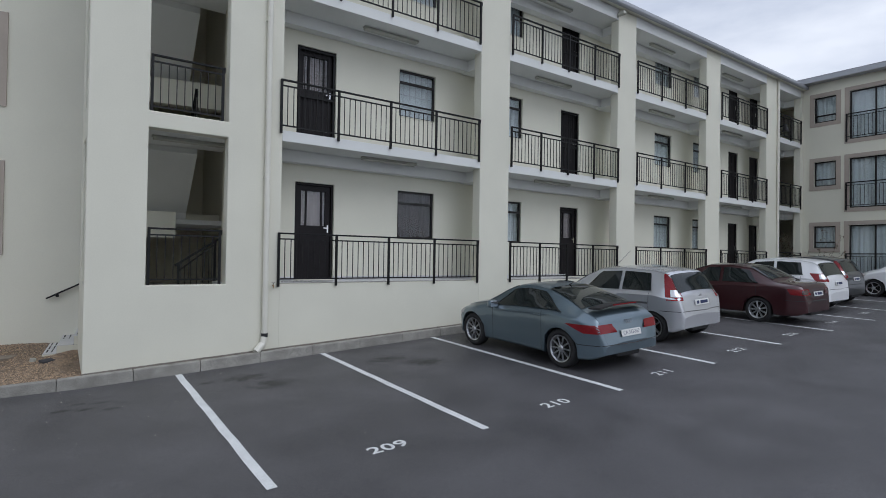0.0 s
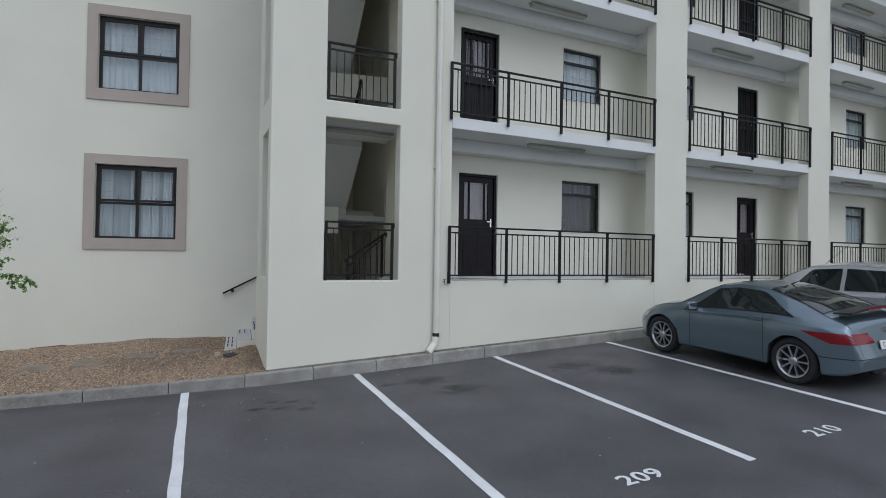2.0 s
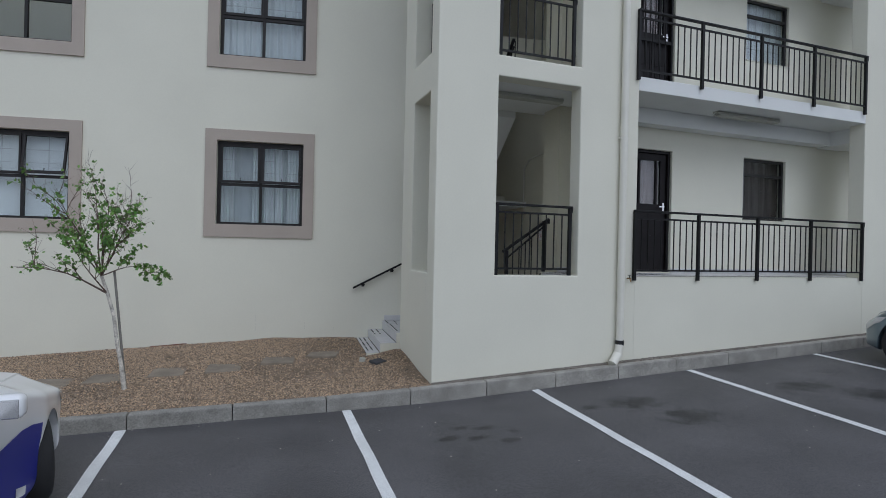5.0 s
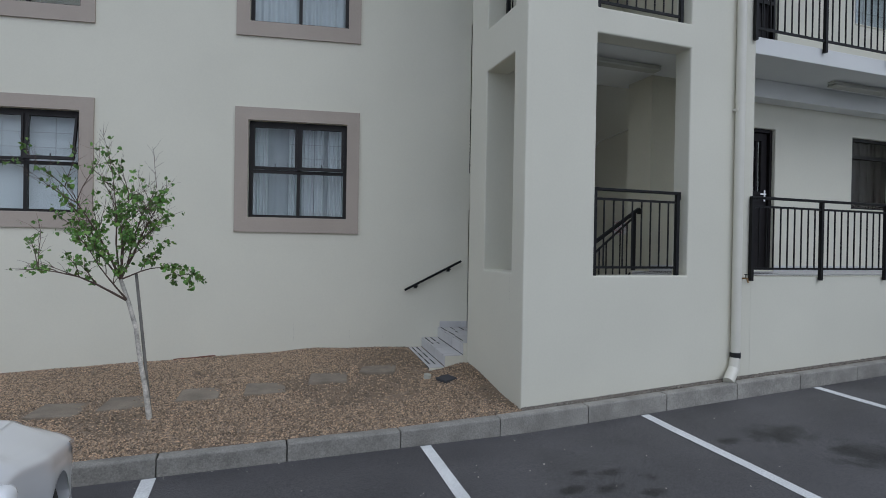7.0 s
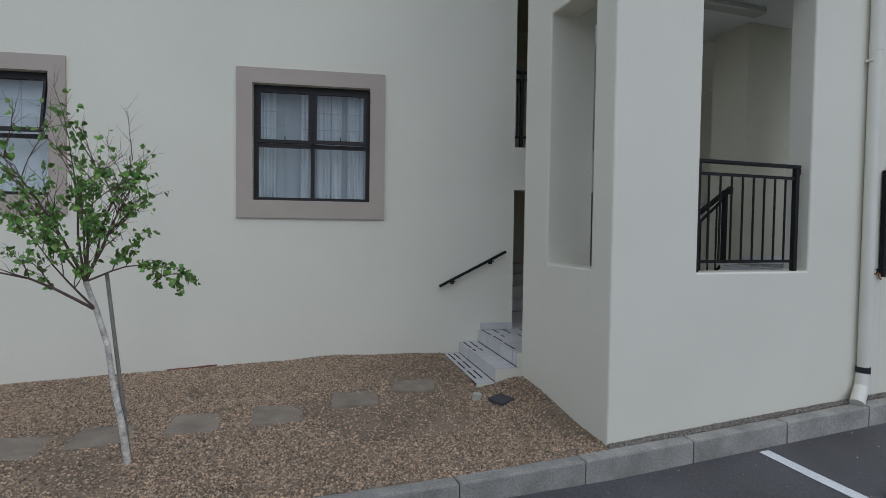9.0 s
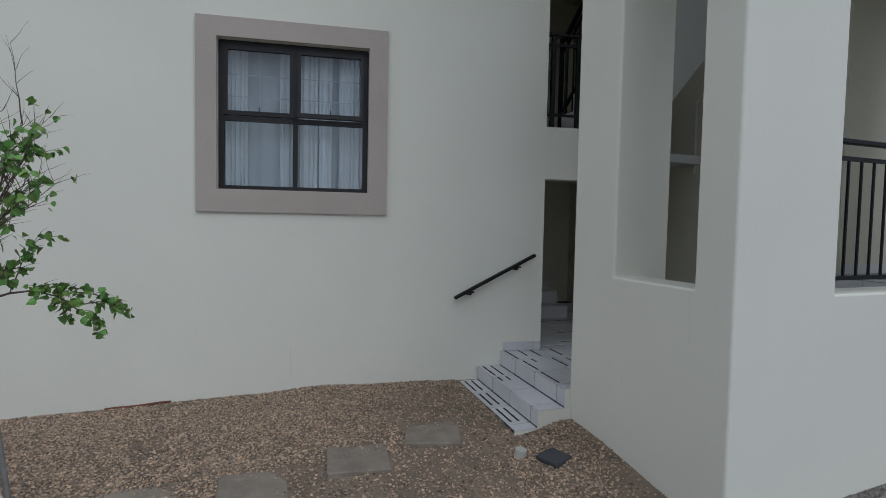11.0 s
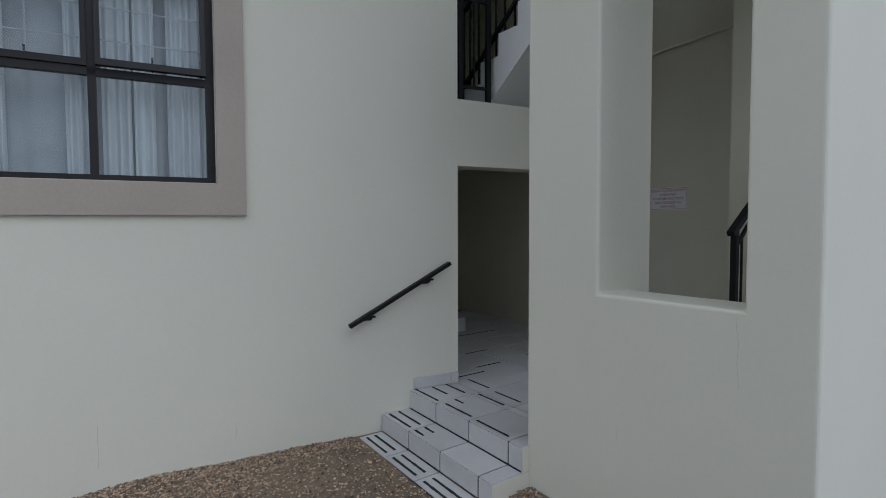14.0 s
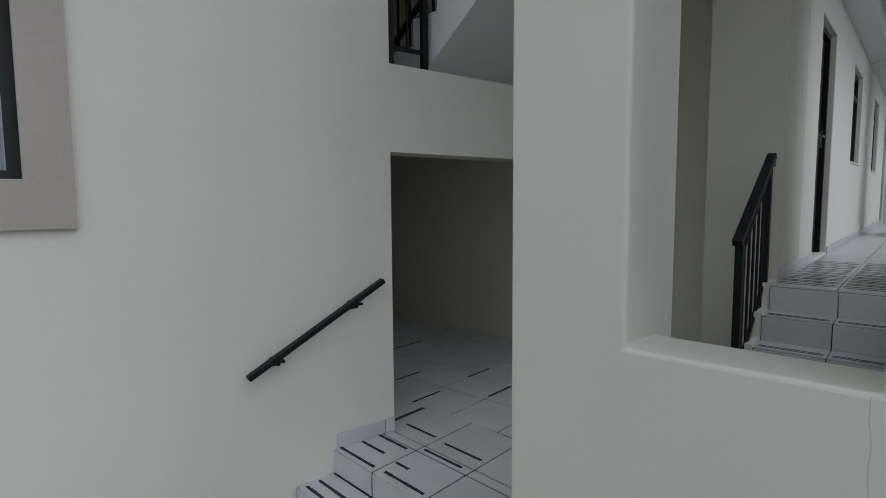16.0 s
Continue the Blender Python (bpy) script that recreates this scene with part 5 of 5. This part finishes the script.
    def patch(nm, corners, mat, off=0.012, n=12, parent=c, text=""):
        """A skin on the body: corners are (u, v) at the front lower, rear lower, rear upper and front upper."""
        a, b, d, e = (Vector(q) for q in corners)
        bm = bmesh.new()
        rows = []
        for i in range(n + 1):
            row = []
            for j in range(n + 1):
                uv = a.lerp(b, i / n).lerp(e.lerp(d, i / n), j / n)
                p = surface(uv.x, uv.y)
                du, dv = surface(uv.x + 0.01, uv.y) - surface(uv.x - 0.01, uv.y), surface(uv.x, uv.y + 0.02) - surface(uv.x, uv.y - 0.02)
                nn = du.cross(dv)
                nn = nn.normalized() if nn.length > 1e-9 else Vector((0, 0, 1))
                if nn.dot(p - Vector((0, -uv.x, 0.5))) < 0:
                    nn = -nn
                row.append(bm.verts.new(p + nn * off))
            rows.append(row)
        for i in range(n):
            for j in range(n):
                bm.faces.new((rows[i][j], rows[i + 1][j], rows[i + 1][j + 1], rows[i][j + 1])).smooth = True
        return part(nm, bm, mat, parent, text)

    ws, rs, sides = glass
    patch("windscreen", ((ws[0], -2.3), (ws[1], -2.1), (ws[1], 2.1), (ws[0], 2.3)), TINTED)
    patch("rear_window", ((rs[0], -2.0), (rs[1], -2.2), (rs[1], 2.2), (rs[0], 2.0)), TINTED)
    for s in (-1, 1):
        for (a, b, d, e) in sides:
            patch("side_window", ((a, 3.88 * s), (b, 3.88 * s), (d, 3.06 * s), (e, 3.06 * s)), TINTED, 0.014, 30)
        lamp = part("tail_lamp", wrapped(surface, L, *lamps[:2], s), TAIL, c, "red tail lamp")
        for lo, hi, mat in lamps[2:]:
            part("lamp_lens", wrapped(surface, L, lo, hi, s, 0.011), mat, lamp)
        patch("head_lamp", ((0.10, 5.2 * s), (0.42, 5.0 * s), (0.50, 4.2 * s), (0.14, 4.2 * s)), LAMP_CLEAR, 0.008, text="clear head lamp")
        u = sides[0][0]
        for uu in {u + 0.02, sides[-1][1] - 0.05} if len(sides) > 1 else {u + 0.02, sides[0][1] - 0.45}:
            patch("door_seam", ((uu, 7.6 * s), (uu + 0.008, 7.6 * s), (uu + 0.008, 4.0 * s), (uu, 4.0 * s)), TRIM, 0.002)
        uh = sides[0][1] - 0.12 if len(sides) > 1 else sides[0][1] - 0.55
        h = surface(uh, 4.9 * s)
        part("door_handle", soft_box(h.x - 0.02, h.x + 0.02, h.y - 0.09, h.y + 0.09, h.z - 0.015, h.z + 0.015, 0.008), PAINT[paint], c)
        w = surface(u + 0.10, 4.0 * s)
        bm = soft_box(-0.10, 0.10, -0.05, 0.06, -0.06, 0.07, 0.035, 3)
        mi = part("wing_mirror", bm, PAINT[paint], c, smooth=True)
        mi.matrix_basis = pose(w.x + 0.09 * s, w.y, w.z + 0.05)
        part("mirror_glass", soft_box(-0.085, 0.085, -0.056, -0.051, -0.045, 0.055, 0.002), CHROME, mi)
        for a2 in axles:
            wheel(c, -a2, s * (wb(a2) - 0.115), s, r, spokes, rim, two, steer if a2 == axles[0] else 0.0)
    # tail
    z0 = sill + 0.08
    wt = wb(L)
    seam = plate_z - 0.16
    part("bumper_trim", soft_box(-wt * 0.36, wt * 0.36, -L + 0.06, -L + 0.24, sill + 0.02, sill + 0.12, 0.02), TRIM, c)
    for s in (-1, 1):
        part("bumper_seam", wrapped(surface, L, (seam, L - 0.42, 0.0), (seam + 0.012, L - 0.42, 0.0), s, 0.003, 20, 1), TRIM, c)
    ua, ub = tail_u(surface, L, plate_z - 0.05), tail_u(surface, L, plate_z + 0.05)
    pl = part("number_plate", soft_box(-0.25, 0.25, -0.006, 0.006, -0.055, 0.055, 0.003), PLATE, c, "white number plate")
    pl.matrix_basis = pose(0, -(ua + ub) / 2 - 0.022, plate_z, -math.degrees(math.atan2(ua - ub, 0.1)))
    if not plate:
        part("plate_writing", boxes((-0.20, -0.12, -0.0075, -0.0062, -0.03, 0.03), (-0.07, 0.20, -0.0075, -0.0062, -0.03, 0.03)), INK, pl)
    if plate:
        lettering("plate_writing", plate, pose(0, -0.0075, 0, 90), 0.085, INK, pl)
    if extras:
        extras(c, surface, patch, wb)
    return c


def stand(x, y_nose, yaw=0.0, length=4.0):
    """The pose of a car on the slope, nose towards the building."""
    fwd = Vector((-math.sin(radians(yaw)), math.cos(radians(yaw)), 0))
    nose, tail = Vector((x, y_nose, 0)), Vector((x, y_nose, 0)) - fwd * length
    nose.z, tail.z = ground_z(*nose.xy), ground_z(*tail.xy)
    side = Vector((fwd.y, -fwd.x, 0))
    mid = (nose + tail) / 2
    side.z = (ground_z(*(mid + side * 0.8).xy) - ground_z(*(mid - side * 0.8).xy)) / 1.6
    f = (nose - tail).normalized()
    s = side.normalized()
    u = s.cross(f).normalized()
    s = f.cross(u)
    return Matrix(((s.x, f.x, u.x, nose.x), (s.y, f.y, u.y, nose.y), (s.z, f.z, u.z, nose.z), (0, 0, 0, 1)))


def coupe_tail(c, surface, patch, wb):
    a, b = surface(3.40, 0), surface(3.58, 0)
    bm = bmesh.new()
    for k in range(9):
        x0, x1 = -0.62 + 1.24 * k / 9, -0.62 + 1.24 * (k + 1) / 9
        z0, z1 = (0.075 - 0.05 * abs(x / 0.62) ** 2 for x in (x0, x1))
        vs = [bm.verts.new(p) for p in ((x0, a.y, a.z + z0), (x1, a.y, a.z + z1), (x1, b.y - 0.05, a.z + z1 + 0.02), (x0, b.y - 0.05, a.z + z0 + 0.02),
                                        (x0, a.y, a.z + z0 - 0.02), (x1, a.y, a.z + z1 - 0.02), (x1, b.y - 0.05, a.z + z1 - 0.01), (x0, b.y - 0.05, a.z + z0 - 0.01))]
        for f in ((0, 1, 2, 3), (7, 6, 5, 4), (0, 4, 5, 1), (2, 6, 7, 3), (0, 3, 7, 4), (1, 5, 6, 2)):
            bm.faces.new([vs[i] for i in f])
    part("spoiler", bm, TRIM, c, "dark raised rear spoiler")
    part("brake_lamp", boxes((-0.30, 0.30, b.y - 0.062, b.y - 0.03, a.z + 0.062, a.z + 0.082)), TAIL, c, "slim red brake lamp")
    bm = bmesh.new()
    for k in range(4):
        n = 14
        for i in range(n):
            t0, t1 = 2 * math.pi * i / n, 2 * math.pi * (i + 1) / n
            x = -0.075 + 0.05 * k
            bar(bm, (x + 0.03 * math.cos(t0), -tail_u(surface, 3.78, 0.77) - 0.012, 0.77 + 0.03 * math.sin(t0)), (x + 0.03 * math.cos(t1), -tail_u(surface, 3.78, 0.77) - 0.012, 0.77 + 0.03 * math.sin(t1)), 0.006, 0.006)
    part("badge", bm, CHROME, c, "plain chrome badge")
    bm = bmesh.new()
    tube(bm, (0.0, -2.45, 1.27), (0.0, -2.55, 1.32), 0.014, 0.005, 6)
    part("antenna", bm, TRIM, c)


def hatch_tail(c, surface, patch, wb):
    bm = bmesh.new()
    tube(bm, (0.0, -1.55, 1.42), (0.0, -1.95, 1.78), 0.006, 0.003, 6)
    part("antenna", bm, TRIM, c)
    part("badge", soft_box(-0.06, 0.06, -tail_u(surface, 3.645, 0.93) - 0.016, -tail_u(surface, 3.645, 0.93) + 0.01, 0.91, 0.95, 0.01), CHROME, c, "plain oval badge")


car("coupe", stand(7.32, -0.655, -0.5, 3.78), 3.78,
    [(0, 0.50), (0.06, 0.63), (0.25, 0.76), (0.64, 0.865), (1.02, 0.925), (1.24, 1.03), (1.49, 1.17), (1.74, 1.27), (2.04, 1.31), (2.34, 1.29), (2.64, 1.23), (2.99, 1.12), (3.29, 1.01), (3.50, 0.945), (3.60, 0.91), (3.67, 0.83), (3.73, 0.68), (3.76, 0.52), (3.78, 0.40)],
    [(0, 0.46), (0.35, 0.68), (0.94, 0.81), (1.94, 0.865), (2.84, 0.905), (3.4, 0.86), (3.78, 0.72)],
    [(0, 0.54), (0.1, 0.70), (0.34, 0.85), (0.74, 0.895), (1.44, 0.86), (2.14, 0.86), (2.84, 0.905), (3.24, 0.895), (3.54, 0.865), (3.78, 0.83)],
    [(0, 0.40), (0.44, 0.66), (0.99, 0.72), (1.39, 0.60), (2.04, 0.54), (2.64, 0.53), (3.04, 0.58), (3.44, 0.68), (3.78, 0.72)],
    0.19, (0.74, 3.03), 0.315, "steel", "blue-grey two-door coupe with a rear spoiler, parked nose-in",
    ((1.08, 1.66), (2.50, 3.30), [(1.30, 3.06, 2.46, 1.70)]), ((0.63, 3.50, 0.34), (0.765, 3.16, 0.42)), 0.60, "CA 343-567", 10, False, coupe_tail, flares=0.03)

HATCH = dict(
    top=[(0, 0.50), (0.07, 0.64), (0.28, 0.80), (0.55, 0.91), (0.9, 1.0), (1.4, 1.28), (1.75, 1.43), (2.4, 1.485), (3.1, 1.46), (3.46, 1.41), (3.56, 1.34), (3.70, 1.12), (3.80, 0.98), (3.86, 0.90), (3.89, 0.70), (3.92, 0.48)],
    belt=[(0, 0.46), (0.3, 0.68), (0.6, 0.82), (1.0, 0.92), (2.4, 0.96), (3.3, 0.99), (3.7, 0.93), (3.92, 0.85)],
    half=[(0, 0.44), (0.1, 0.62), (0.3, 0.76), (0.6, 0.84), (1.5, 0.855), (3.0, 0.86), (3.5, 0.85), (3.92, 0.84)],
    roof=[(0, 0.30), (0.3, 0.50), (0.6, 0.60), (1.0, 0.66), (1.6, 0.58), (2.6, 0.57), (3.3, 0.57), (3.6, 0.62), (3.8, 0.70), (3.92, 0.74)])


def hatchback(name, m, paint, label, plate, k=1.0, nose=0.0, lamp_top=1.36, **kw):
    d = nose
    s = {key: [(u * k + (d if u > 0.55 else 0), v) for u, v in rows] for key, rows in HATCH.items()}
    glass = ((1.0 * k + d, 1.58 * k + d), (3.53 * k + d, 3.765 * k + d), [(1.42 * k + d, 2.42 * k + d, 2.36 * k + d, 1.82 * k + d), (2.50 * k + d, 3.24 * k + d, 3.1 * k + d, 2.44 * k + d)])
    return car(name, m, 3.92 * k + d, s["top"], s["belt"], s["half"], s["roof"], 0.21, (0.78 * k, 3.27 * k + d), 0.30, paint, label, glass, ((0.86, 3.60 * k + d, 0.60), (lamp_top, 3.40 * k + d, 0.56), ((0.93, 3.68 * k + d, 0.62), (1.06, 3.62 * k + d, 0.61), LAMP_CLEAR)), 0.80, plate, **kw)


hatchback("hatchback", stand(10.28, -0.34, 0.0, 3.65), "silver", "silver five-door hatchback parked nose-in at the kerb", "", 0.93, extras=hatch_tail)
hatchback("hatchback", stand(17.6, -0.25, 0.0, 3.7), "white", "white five-door hatchback parked nose-in", "", 0.94, lamp_top=1.08)
hatchback("hatchback", stand(20.0, -0.2, 0.0, 3.4), "grey", "dark grey hatchback parked beyond the white one", "", 0.87)
hatchback("hatchback", stand(24.1, -2.3, 3.0, 3.7), "white", "small white hatchback parked by the end block", "", 0.93)
car("sedan", stand(14.5, -0.12, 0.0, 4.4), 4.40,
    [(0, 0.60), (0.1, 0.70), (0.5, 0.84), (1.15, 0.95), (1.7, 1.25), (2.05, 1.38), (2.6, 1.40), (3.1, 1.34), (3.65, 1.06), (3.8, 1.02), (4.22, 0.99), (4.32, 0.95), (4.36, 0.80), (4.38, 0.62), (4.40, 0.45)],
    [(0, 0.55), (0.5, 0.76), (1.2, 0.86), (2.5, 0.90), (3.6, 0.93), (4.2, 0.90), (4.40, 0.78)],
    [(0, 0.60), (0.2, 0.74), (0.6, 0.82), (1.5, 0.85), (3.2, 0.85), (4.0, 0.84), (4.3, 0.81), (4.40, 0.79)],
    [(0, 0.42), (0.7, 0.64), (1.2, 0.68), (1.9, 0.56), (2.6, 0.56), (3.1, 0.55), (3.7, 0.66), (4.40, 0.72)],
    0.21, (0.85, 3.38), 0.305, "maroon", "dark maroon four-door sedan parked nose-in", ((1.18, 1.80), (3.06, 3.62), [(1.62, 2.42, 2.36, 2.02), (2.50, 3.38, 3.06, 2.44)]),
    ((0.72, 4.10, 0.42), (0.86, 4.02, 0.46), ((0.74, 4.3, 0.42), (0.84, 4.3, 0.52), SMOKE)), 0.74, "", 9, True)


def livery(c, surface, patch, wb):
    patch("livery_panel", ((1.22, 7.7), (3.2, 7.7), (3.2, 5.7), (1.06, 5.5)), PAINT["blue"], 0.004, text="deep blue door livery")
    for k, (a, b) in enumerate(((1.35, 1.52), (1.58, 1.90), (1.98, 2.3))):
        patch("livery_mark", ((a, 6.9), (b, 6.75), (b, 6.55), (a, 6.7)), PAINT["white"], 0.007, 3)


hatchback("hatchback", stand(-4.27, -0.84, 0.0, 3.92), "white", "white hatchback with blue door livery parked nose-in", "", 1.03, 0.35, extras=livery, rim=TRIM, steer=24.0)
